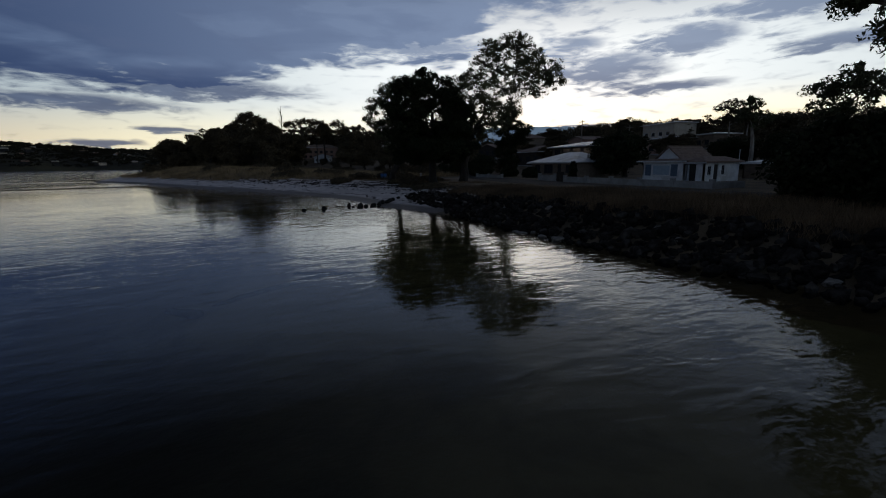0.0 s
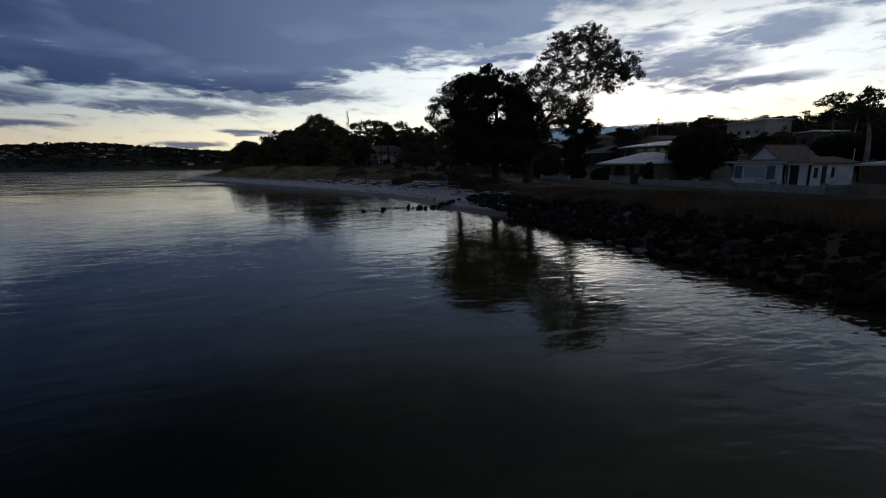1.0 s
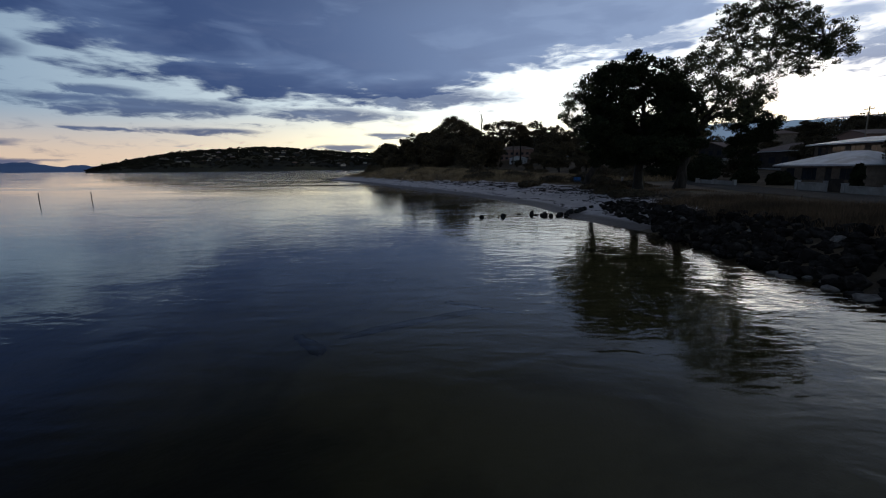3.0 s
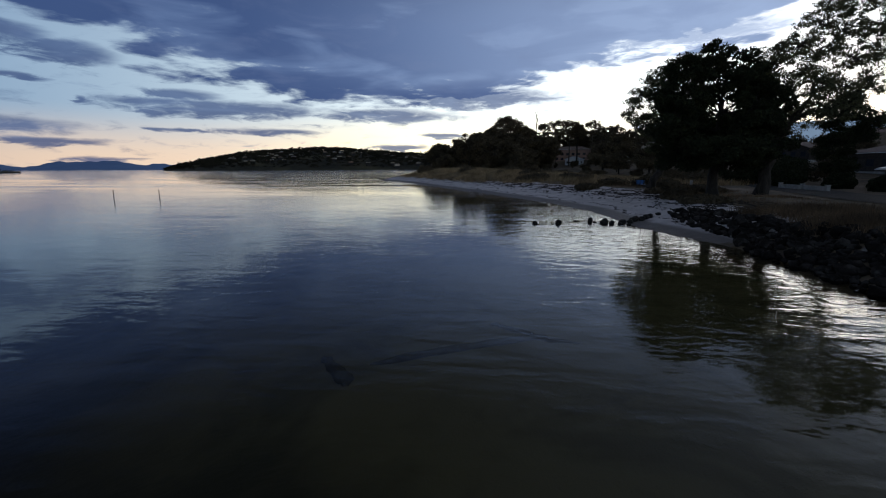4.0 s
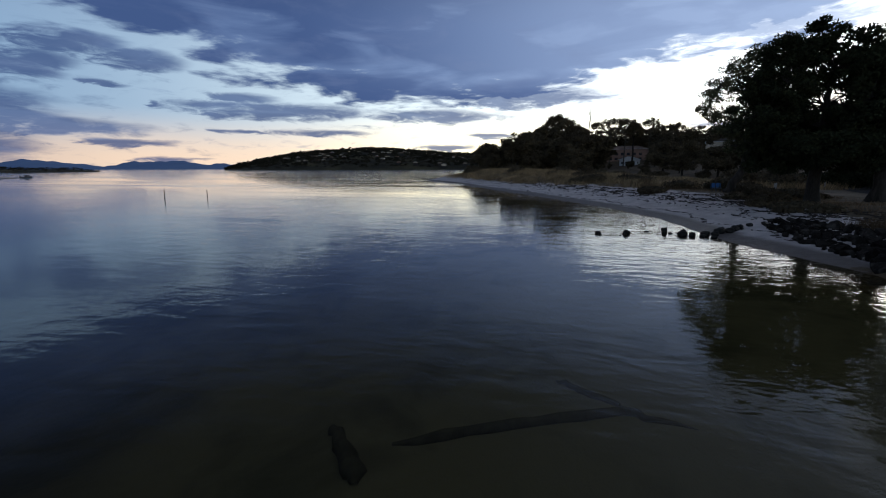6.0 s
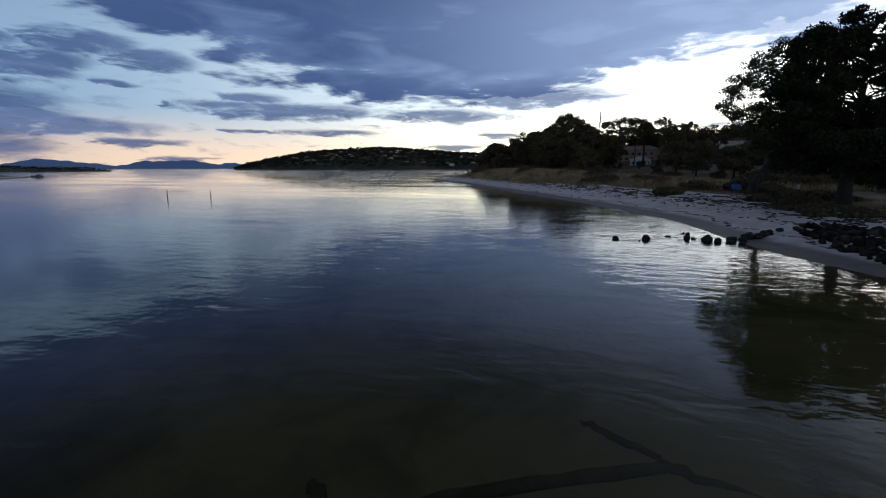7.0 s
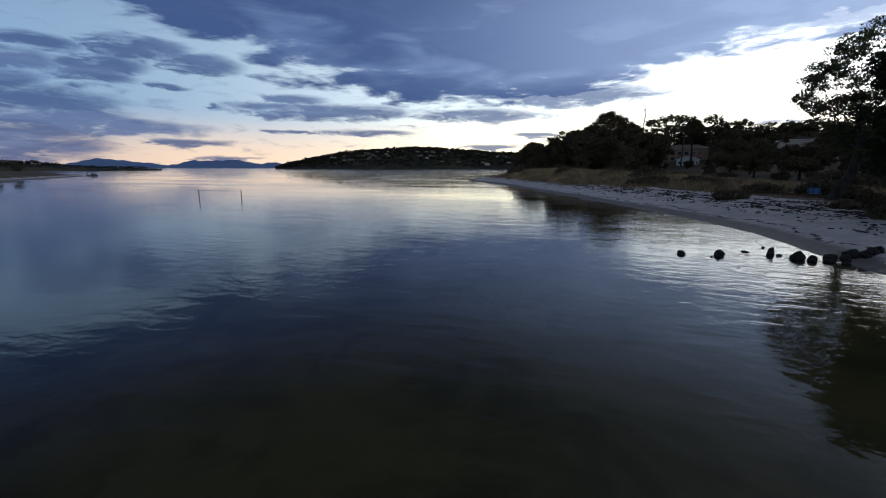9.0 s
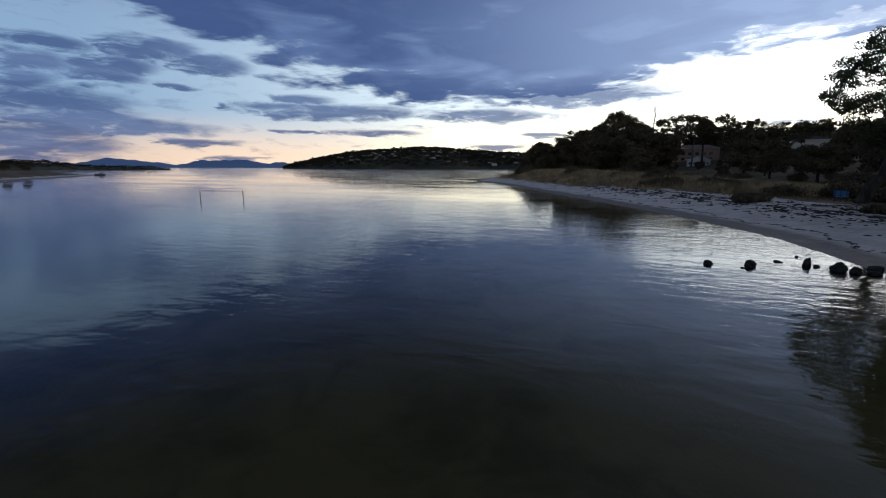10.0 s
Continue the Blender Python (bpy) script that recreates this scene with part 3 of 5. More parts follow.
ys = np.arange(-80, 130, 1.0)
mid = 29.2 + 0.004 * (ys - 5) ** 2 * (ys > 5) - 0.4
sheet("road", np.column_stack([mid - 2.9, ys]), np.column_stack([mid + 2.9, ys]), M_ASPHALT, "narrow grey asphalt foreshore road without kerbs", "road", 0.06)


# ---- far land across the bay ----
def ridge(name, azimuths, rises, near, far, mat, label, seed, rough):
    """A long hill whose skyline rises by the given degrees at the given azimuths, seen from the bay."""
    rng = np.random.default_rng(seed)
    az = np.linspace(azimuths[0], azimuths[-1], 260)
    up = np.interp(az, azimuths, rises)
    up = np.convolve(np.pad(up, 6, mode="edge"), np.ones(13) / 13, "valid")
    s = np.linspace(0, 1, 14)
    A, S = np.meshgrid(np.radians(az), s, indexing="ij")
    D = near + (far - near) * S
    jag = sum(rng.uniform(0.4, 1.0) * np.sin(A * f + rng.uniform(0, 6) + S * 3) / k for k, f in ((1.0, 37), (1.6, 83), (2.6, 171), (4.0, 330)))
    top = far * np.tan(np.radians(up))[:, None]
    Z = top * np.sin(S * math.pi / 2) ** 0.8 + rough * jag * S * np.clip(top / (top.max() * 0.3), 0, 1) + 0.6 - 3.0 * (S == 0)
    v = np.stack([D * np.sin(A), D * np.cos(A), Z], -1)
    back = v[:, -1:].copy()
    back[..., 0] *= 1.25
    back[..., 1] *= 1.25
    back[..., 2] = -3
    v = np.concatenate([v, back], 1)
    m, k = v.shape[:2]
    i, j = np.meshgrid(np.arange(m - 1), np.arange(k - 1), indexing="ij")
    q = np.stack([i * k + j, i * k + j + 1, (i + 1) * k + j + 1, (i + 1) * k + j], -1).reshape(-1, 4)
    me = raw_mesh(name, v.reshape(-1, 3), q)
    me.polygons.foreach_set("use_smooth", [True] * len(me.polygons))
    tagged(held(name, me, mat), label, "hill", kind="structure")
    return v


hill = ridge("far_hill", [-41.0, -39, -36.3, -32, -28, -24, -20, -16, -12, -6, 2, 10], [0.0, 0.4, 1.05, 1.75, 2.1, 2.35, 2.2, 1.85, 1.6, 1.6, 1.5, 0.5], 1180, 1700, M_FARHILL, "low wooded headland dotted with houses across the bay", 3, 2.0)
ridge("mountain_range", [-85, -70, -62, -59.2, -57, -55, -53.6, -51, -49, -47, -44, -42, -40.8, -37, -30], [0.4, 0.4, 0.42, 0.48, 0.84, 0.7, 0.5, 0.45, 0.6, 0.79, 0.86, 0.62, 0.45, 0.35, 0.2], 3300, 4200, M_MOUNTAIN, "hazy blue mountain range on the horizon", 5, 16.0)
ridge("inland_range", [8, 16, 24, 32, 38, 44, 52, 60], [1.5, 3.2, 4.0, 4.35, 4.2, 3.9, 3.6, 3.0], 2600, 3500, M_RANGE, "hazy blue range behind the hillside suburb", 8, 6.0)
isle = ridge("wooded_point", [-72, -67, -64, -61, -58, -55, -53], [0.64, 0.64, 0.6, 0.3, 0.24, 0.2, 0.02], 760, 900, M_FARHILL, "low dark wooded point across the water", 9, 0.6)


def canopy(name, surface, count, size, tall, mat, label, seed, rows, per=26):
    """Tree crowns on a far hill: domes of small leaf clumps, joined, too many to count."""
    rng = np.random.default_rng(seed)
    m = surface.shape[0]
    a = rng.uniform(0, m - 1.001, count)
    s = np.where(rng.uniform(size=count) < 0.22, rows[1] - rng.uniform(0, 0.8, count), rng.uniform(rows[0], rows[1], count))
    i, j = a.astype(int), s.astype(int)
    fa, fs = (a - i)[:, None], (s - j)[:, None]
    p = (surface[i, j] * (1 - fa) + surface[i + 1, j] * fa) * (1 - fs) + (surface[i, j + 1] * (1 - fa) + surface[i + 1, j + 1] * fa) * fs
    grow = np.clip(p[:, 2] / 10.0 + 0.3, 0, 1)
    r = size * rng.choice([0.55, 0.8, 1.0, 1.5], count, p=[0.3, 0.35, 0.25, 0.1]) * rng.uniform(0.8, 1.2, count) * grow
    p[:, 2] += (rng.uniform(0.25, 1.0, count) ** 1.6 * tall + r * 0.2) * grow
    way = rng.normal(size=(count, per, 3))
    way /= np.linalg.norm(way, axis=2, keepdims=True)
    way[..., 2] = np.abs(way[..., 2]) - 0.35
    dots = p[:, None] + way * rng.uniform(0.6, 1.0, (count, per, 1)) * r[:, None, None] * np.array([1.0, 1.0, 0.75])
    leaf_size = np.repeat(r, per)[:, None] / size
    tagged(held(name, raw_mesh(name, *leaves(dots.reshape(-1, 3), rng, size * 0.62 * leaf_size, size * 0.42 * leaf_size, 0.0)), mat), label, "woods", kind="stuff")


canopy("far_woods", hill, 5200, 6.0, 9.0, M_LEAF_HILL, "eucalypt woods on the far headland", 21, (0.6, 12.9))
canopy("point_woods", isle, 1300, 2.2, 3.5, M_LEAF_HILL, "dark woods along the low point", 22, (0.5, 12.9))


# ---- houses ----
def wall_panel(length, tall, thick, holes):
    """A wall from 0 to length along x with real openings (x0, x1, z0, z1)."""
    xs = sorted({0.0, length, *[h[0] for h in holes], *[h[1] for h in holes]})
    zs = sorted({0.0, tall, *[h[2] for h in holes], *[h[3] for h in holes]})
    bm = bmesh.new()
    for x0, x1 in zip(xs, xs[1:]):
        for z0, z1 in zip(zs, zs[1:]):
            if not any(h[0] <= x0 and x1 <= h[1] and h[2] <= z0 and z1 <= h[3] for h in holes):
                box(bm, x0, x1, 0, thick, z0, z1)
    bmesh.ops.remove_doubles(bm, verts=bm.verts, dist=1e-4)
    return bm


def window(parent, x0, x1, z0, z1, mat_frame, bars=1):
    w = part("window", boxes((x0, x1, 0.02, 0.09, z0, z0 + 0.07), (x0, x1, 0.02, 0.09, z1 - 0.07, z1), (x0, x0 + 0.06, 0.02, 0.09, z0 + 0.07, z1 - 0.07), (x1 - 0.06, x1, 0.02, 0.09, z0 + 0.07, z1 - 0.07)), mat_frame, parent)
    for k in range(bars + 1):
        a = x0 + 0.06 + (x1 - x0 - 0.12) * k / (bars + 1)
        b = x0 + 0.06 + (x1 - x0 - 0.12) * (k + 1) / (bars + 1)
        part("pane", boxes((a + 0.02, b - 0.02, 0.05, 0.06, z0 + 0.07, z1 - 0.07)), M_GLASS, w)
    part("sill", boxes((x0 - 0.08, x1 + 0.08, -0.08, 0.05, z0 - 0.07, z0)), mat_frame, w)
    return w


def gable_roof(w, d, tall, rise, over):
    """Two slabs and the ridge along y (depth), over a block from 0..w by 0..d."""
    bm = bmesh.new()
    t = 0.14
    k = rise / (w / 2)
    outline = [(-over, tall - over * k), (w / 2, tall + rise), (w + over, tall - over * k), (w + over, tall - over * k + t), (w / 2, tall + rise + t), (-over, tall - over * k + t)]
    a = [bm.verts.new((x, -over, z)) for x, z in outline]
    b = [bm.verts.new((x, d + over, z)) for x, z in outline]
    for i in range(6):
        bm.faces.new((a[i], b[i], b[(i + 1) % 6], a[(i + 1) % 6]))
    bm.faces.new((a[0], a[1], a[4], a[5]))
    bm.faces.new((a[1], a[2], a[3], a[4]))
    bm.faces.new((b[5], b[4], b[1], b[0]))
    bm.faces.new((b[4], b[3], b[2], b[1]))
    return bm


def hip_roof(w, d, tall, rise, over):
    bm = bmesh.new()
    t = 0.14
    lo = [(-over, -over), (w + over, -over), (w + over, d + over), (-over, d + over)]
    base = [bm.verts.new((x, y, tall)) for x, y in lo]
    eave = [bm.verts.new((x, y, tall + t)) for x, y in lo]
    m = min(w, d) / 2
    if w >= d:
        top = [bm.verts.new((m, d / 2, tall + rise + t)), bm.verts.new((w - m, d / 2, tall + rise + t))] if w - 2 * m > 0.2 else [bm.verts.new((w / 2, d / 2, tall + rise + t))]
    else:
        top = [bm.verts.new((w / 2, m, tall + rise + t)), bm.verts.new((w / 2, d - m, tall + rise + t))]
    bm.faces.new(base[::-1])
    for i in range(4):
        bm.faces.new((base[i], base[(i + 1) % 4], eave[(i + 1) % 4], eave[i]))
    if len(top) == 1:
        for i in range(4):
            bm.faces.new((eave[i], eave[(i + 1) % 4], top[0]))
    elif w >= d:
        bm.faces.new((eave[0], eave[1], top[1], top[0]))
        bm.faces.new((eave[1], eave[2], top[1]))
        bm.faces.new((eave[2], eave[3], top[0], top[1]))
        bm.faces.new((eave[3], eave[0], top[0]))
    else:
        bm.faces.new((eave[0], eave[1], top[0]))
        bm.faces.new((eave[1], eave[2], top[1], top[0]))
        bm.faces.new((eave[2], eave[3], top[1]))
        bm.faces.new((eave[3], eave[0], top[0], top[1]))
    return bm


def house(place, turn, w, d, tall, rise, style, wall_mat, roof_mat, label, front=(), side=(), over=0.45, group="", name="house", trim=None):
    """A house whose front (w wide) runs along local x and faces local -y. front, side: openings, the side ones in the wall at x = w."""
    home = thing(name, place, label, "house", group, turn=turn)
    sunk = -0.8
    faces = (
        (Matrix.Identity(4), w, front),
        (Matrix.Translation((w, 0, 0)) @ Matrix.Rotation(radians(90), 4, "Z"), d, side),
        (Matrix.Translation((w, d, 0)) @ Matrix.Rotation(radians(180), 4, "Z"), w, ()),
        (Matrix.Translation((0, d, 0)) @ Matrix.Rotation(radians(-90), 4, "Z"), d, ()),
    )
    for m, length, holes in faces:
        wall = part("wall", wall_panel(length, tall, 0.16, holes), wall_mat, home)
        wall.matrix_basis = m
        for x0, x1, z0, z1 in holes:
            if z0 < 0.1:
                door = part("door", boxes((x0 + 0.05, x1 - 0.05, 0.05, 0.1, 0.0, z1 - 0.05)), M_DARK, wall)
            else:
                window(wall, x0, x1, z0, z1, trim or (M_DARK if wall_mat in (M_BROWN, M_BRICK, M_SHADOWBOARD) else M_TRIM), 1 if x1 - x0 < 1.6 else 2)
    part("foundation", boxes((0.02, w - 0.02, 0.02, d - 0.02, sunk, 0.0)), M_CONCRETE, home)
    part("ceiling", boxes((0.17, w - 0.17, 0.17, d - 0.17, tall - 0.1, tall - 0.02)), M_DARK, home)
    shape = skirt_roof(w, d, tall, over, (1.1, w - 1.1, 0.75, d - 0.2), 0.3) if style == "skirt" else (gable_roof if style == "gable" else hip_roof)(w, d, tall, rise, over)
    roof = part("roof", shape, roof_mat, home)
    if style == "gable":
        for y0 in (0.0, d - 0.12):
            bm = bmesh.new()
            vs = [bm.verts.new((x, y, z)) for y in (y0, y0 + 0.12) for x, z in ((0, tall), (w, tall), (w / 2, tall + rise))]
            bm.faces.new(vs[:3])
            bm.faces.new(vs[:2:-1])
            for i in range(3):
                bm.faces.new((vs[i], vs[i + 3], vs[(i + 1) % 3 + 3], vs[(i + 1) % 3]))
            part("gable", bm, wall_mat, home)
    part("gutter", boxes((-over - 0.09, w + over + 0.09, -over - 0.1, -over - 0.003, tall - 0.06, tall + 0.05)) if style != "gable" else boxes((-over - 0.1, -over - 0.003, -over, d + over, tall - over * rise * 2 / w - 0.06, tall - over * rise * 2 / w + 0.05)), M_TRIM, roof)
    return home


# white cottage: the gable faces the bay, a lower wing stands along its side
def skirt_roof(w, d, tall, over, inner, rise):
    """A low roof round the house, up to the foot of a narrower gable roof; inner: x0, x1, y0, y1."""
    bm = bmesh.new()
    x0, x1, y0, y1 = inner
    rings = [[(-over, -over, tall), (w + over, -over, tall), (w + over, d + over, tall), (-over, d + over, tall)]]
    rings.append([(x, y, z + 0.12) for x, y, z in rings[0]])
    rings.append([(x0, y0, tall + rise), (x1, y0, tall + rise), (x1, y1, tall + rise), (x0, y1, tall + rise)])
    loops = [[bm.verts.new(p) for p in ring] for ring in rings]
    bm.faces.new(loops[0][::-1])
    bm.faces.new(loops[2])
    for lo, hi in zip(loops, loops[1:]):
        for i in range(4):
            bm.faces.new((lo[i], lo[(i + 1) % 4], hi[(i + 1) % 4], hi[i]))
    return bm


def cottage_house():
    home = house((43.2, 15.7, 1.45), -90, 5.6, 6.2, 2.3, 1.3, "skirt", M_WHITE, M_TILE, "white weatherboard cottage with a brown tiled roof and front gable", group="foreshore houses", front=((1.35, 3.75, 0.7, 1.9),))
    upper = gable_roof(3.2, 5.2, 2.62, 1.25, 0.18)
    bmesh.ops.translate(upper, verts=upper.verts, vec=(1.2, 0.75, 0))
    top = part("gable_roof", upper, M_TILE, home)
    bm = bmesh.new()
    vs = [bm.verts.new((x, y, z)) for y in (0.8, 0.9) for x, z in ((1.2, 2.5), (4.4, 2.5), (2.8, 3.84))]
    bm.faces.new(vs[:3])
    bm.faces.new(vs[:2:-1])
    for i in range(3):
        bm.faces.new((vs[i], vs[i + 3], vs[(i + 1) % 3 + 3], vs[(i + 1) % 3]))
    part("gable", bm, M_TRIM, home)
    # courses of tiles step down both slopes, each a little proud of the next
    for sgn in (-1, 1):
        for k in range(7):
            a = (k + 0.5) / 7 * 1.75
            z = 3.87 + 0.14 - a * 1.25 / 1.6
            bm = boxes((2.8 + sgn * a - 0.02, 2.8 + sgn * a + 0.02, 0.57, 6.13, z - 0.03, z + 0.035))
            part("tile_course", bm, M_TILE, top)
    part("ridge_cap", boxes((2.7, 2.9, 0.55, 6.15, 3.98, 4.07)), M_TILE, top)
    # weatherboard laps on the front wall
    for k in range(11):
        z = 0.12 + 0.2 * k
        if z < 0.6 or z > 2.0:
            part("weatherboard", boxes((0.0, 5.6, -0.022, -0.003, z, z + 0.16)), M_WHITE, home)
    return home


cottage = cottage_house()
# pale blue panel before the panes imitates their sky reflection
part("reflection_panel", boxes((1.43, 3.67, 0.022, 0.045, 0.78, 1.82)), M_SKY_PANEL, cottage, "pale blue panel painted as sky reflected in the front window")
# blue shutters stand on both sides of the wide front window
for a, b in ((0.35, 1.2), (3.9, 4.75)):
    shutter = part("shutter", bevelled(boxes((a, b, -0.05, -0.004, 0.65, 1.95)), 0.01), M_SHUTTER, cottage, "faded blue timber shutter")
    for k in range(8):
        part("slat", boxes((a + 0.08, b - 0.08, -0.075, -0.052, 0.74 + 0.145 * k, 0.83 + 0.145 * k)), M_SHUTTER, shutter)
wing = house((43.45, 10.05, 1.45), -90, 2.1, 5.6, 2.1, 0.55, "hip", M_WHITE, M_TILE, "low white wing of the cottage with a shallow roof", group="foreshore houses",
             front=((0.3, 1.15, 0.0, 2.0),), side=((0.5, 1.15, 0.75, 1.8), (1.5, 2.2, 0.05, 1.95), (2.7, 3.3, 0.75, 1.85)), over=0.35)
# brown wall colour stands in for the shade under a veranda
front_house = house((44, 40.2, 1.5), -90, 11.5, 8.5, 2.2, 1.55, "hip", M_BROWN, M_TIN, "single-storey house with walls browned for veranda shade and a pale metal hip roof", group="foreshore houses",
                    front=((1.0, 2.4, 0.7, 1.9), (3.6, 5.8, 0.6, 1.95), (7.0, 7.9, 0.05, 2.0), (9.0, 11.2, 0.7, 1.9)), over=0.55)
upper_house = house((56, 50.5, 2.5), -90, 12.5, 8.0, 4.1, 0.85, "hip", M_BROWN, M_TIN, "two-storey house with a pale metal roof and dark glazing", group="foreshore houses",
                    front=((0.8, 2.6, 2.5, 3.8), (3.2, 5.4, 2.4, 3.85), (6.2, 8.4, 2.4, 3.85), (9.2, 11.6, 2.5, 3.8), (4.0, 5.0, 0.05, 2.0)), over=0.7)


def hillside_house(x, y, turn, w, d, tall, rise, style, wall, roof, label, name="house"):
    rows = []
    storeys = 2 if tall > 3.6 else 1
    for k in range(storeys):
        z0 = 0.8 + 2.5 * k
        a = 0.8
        while a + 1.6 < w:
            rows.append((a, a + 1.5, z0, z0 + 1.2))
            a += 2.9
    side = [(1.2, 2.8, 0.8, 2.0)] if d > 4 else []
    return house((x, y, float(height(x, y)) + 0.15), turn, w, d, tall, rise, style, wall, roof, label, front=rows, side=side, group="hillside houses", name=name)


garden_shed = house((53.6, 10.4, 1.6), -90, 4.6, 3.0, 1.75, 0.3, "hip", M_BROWN, M_TIN, "low garden shed with a pale flat roof beside the cottage", group="foreshore houses", over=0.25, name="shed")
tagged(garden_shed, category="shed")
hillside_house(106, 141, -110, 11, 9, 4.8, 1.8, "hip", M_BROWN, M_TILE, "square brown house with a pyramid roof on the hillside")
hillside_house(106, 74, -100, 12.5, 7, 6.6, 0.5, "hip", M_CREAM, M_TIN, "wide two-storey cream house with balconies on the hillside")
hillside_house(92, 59.5, -100, 9, 6, 3.6, 0.4, "hip", M_BRICK, M_TIN, "flat-roofed brick house on the hillside")
hillside_house(112, 61.5, -105, 6.5, 8, 3.4, 0.5, "hip", M_BROWN, M_TIN, "low brown house with a flat pale roof on the hillside")
hillside_house(68, 105, -80, 9, 7, 2.8, 1.3, "gable", M_SHADOWBOARD, M_TILE, "dark house with a tiled gable roof behind the trees")
hillside_house(100, 100, -100, 11, 8, 3.0, 1.2, "gable", M_BRICK, M_TILE, "brick house with a tiled roof on the hillside")
hillside_house(60, 70, -85, 10, 8, 3.0, 1.4, "hip", M_SHADOWBOARD, M_TILE, "dark house with a tiled roof behind the foreshore trees")
hillside_house(26.5, 238, -14, 19, 9, 6.4, 1.6, "hip", M_BRICK, M_TILE, "long two-storey red brick house among the trees")
hillside_house(30.5, 221, -25, 8, 6, 3.0, 1.3, "gable", M_WHITE, M_TIN, "small white cottage with a pale gable roof among trees")
hillside_house(57.5, 184, -20, 10, 8, 7.6, 1.4, "hip", M_CREAM, M_SHADOWBOARD, "two-storey cream house half hidden behind the shore woods")


# ---- the shore trees ----
def on_ground(x, y, sink=0.1):
    return (x, y, float(height(x, y)) - sink)


tree("fig_tree", on_ground(20.2, 26.8), 11, [(0, 0, 0), (-0.1, 0, 2.5), (0.15, 0.1, 5.0), (0, 0, 8.6)], 0.42,
     [((-5.2, -2.8, 6.9), (2.2, 2.4, 1.7), 40), ((-3.6, -2.0, 9.4), (2.4, 2.6, 1.9), 46), ((-5.6, -2.6, 8.8), (1.5, 1.5, 1.2), 18),
      ((0.4, 0.4, 10.4), (2.7, 3.0, 1.9), 46), ((0.2, 0.5, 7.6), (3.4, 3.6, 2.4), 60), ((2.6, -0.4, 8.0), (2.4, 2.8, 2.2), 44), ((-1.2, 2.6, 6.3), (2.6, 2.0, 1.3), 30), ((2.2, -2.2, 6.4), (2.2, 1.8, 1.3), 26),
      ((-4.4, -2.8, 5.4), (2.0, 1.6, 0.9), 22), ((-2.2, -1.2, 11.4), (1.5, 1.5, 0.9), 16), ((-4.4, -2.6, 11.3), (0.9, 0.9, 0.6), 8), ((-5.6, -2.8, 10.4), (0.8, 0.8, 0.5), 6), ((-0.6, 0.2, 12.4), (1.3, 1.2, 0.7), 10), ((-1.6, -0.6, 13.2), (0.6, 0.6, 0.4), 4),
      ((1.6, -0.2, 12.3), (0.9, 0.9, 0.5), 6), ((2.6, 0.4, 10.6), (1.5, 1.8, 1.1), 18), ((4.0, 0.6, 8.4), (1.6, 2.0, 1.5), 18), ((-3.4, -1.6, 4.4), (2.6, 2.2, 1.0), 34), ((1.6, 0.6, 4.2), (2.6, 2.6, 1.0), 36), ((4.0, 0.2, 5.0), (1.6, 2.0, 1.1), 22), ((-3.0, -1.2, 3.3), (2.4, 2.2, 0.6), 24), ((1.8, 0.8, 3.2), (2.4, 2.4, 0.6), 26),
      ((-1.6, -4.6, 4.3), (1.9, 1.5, 0.9), 26), ((0.6, -4.4, 4.0), (1.9, 1.5, 0.8), 26), ((2.6, -3.8, 4.4), (1.7, 1.4, 0.9), 22)],
     (0.26, 0.13), 165, 0.38, M_BARK_DARK, M_LEAF_DARK, "dense dark evergreen tree on the grassy bank above the beach", 0.2, "shore trees")
E_L = np.array([0.84, -0.54])


def gum_blob(l, z, r, k, back=0.0, flat=0.75):
    l, z = l - 0.35, z * 0.975
    return ((E_L[0] * l + E_L[1] * -back, E_L[1] * l + E_L[0] * back, z), (r * 1.3, r * 1.3, r * flat * 1.35), int(k * 2.8))


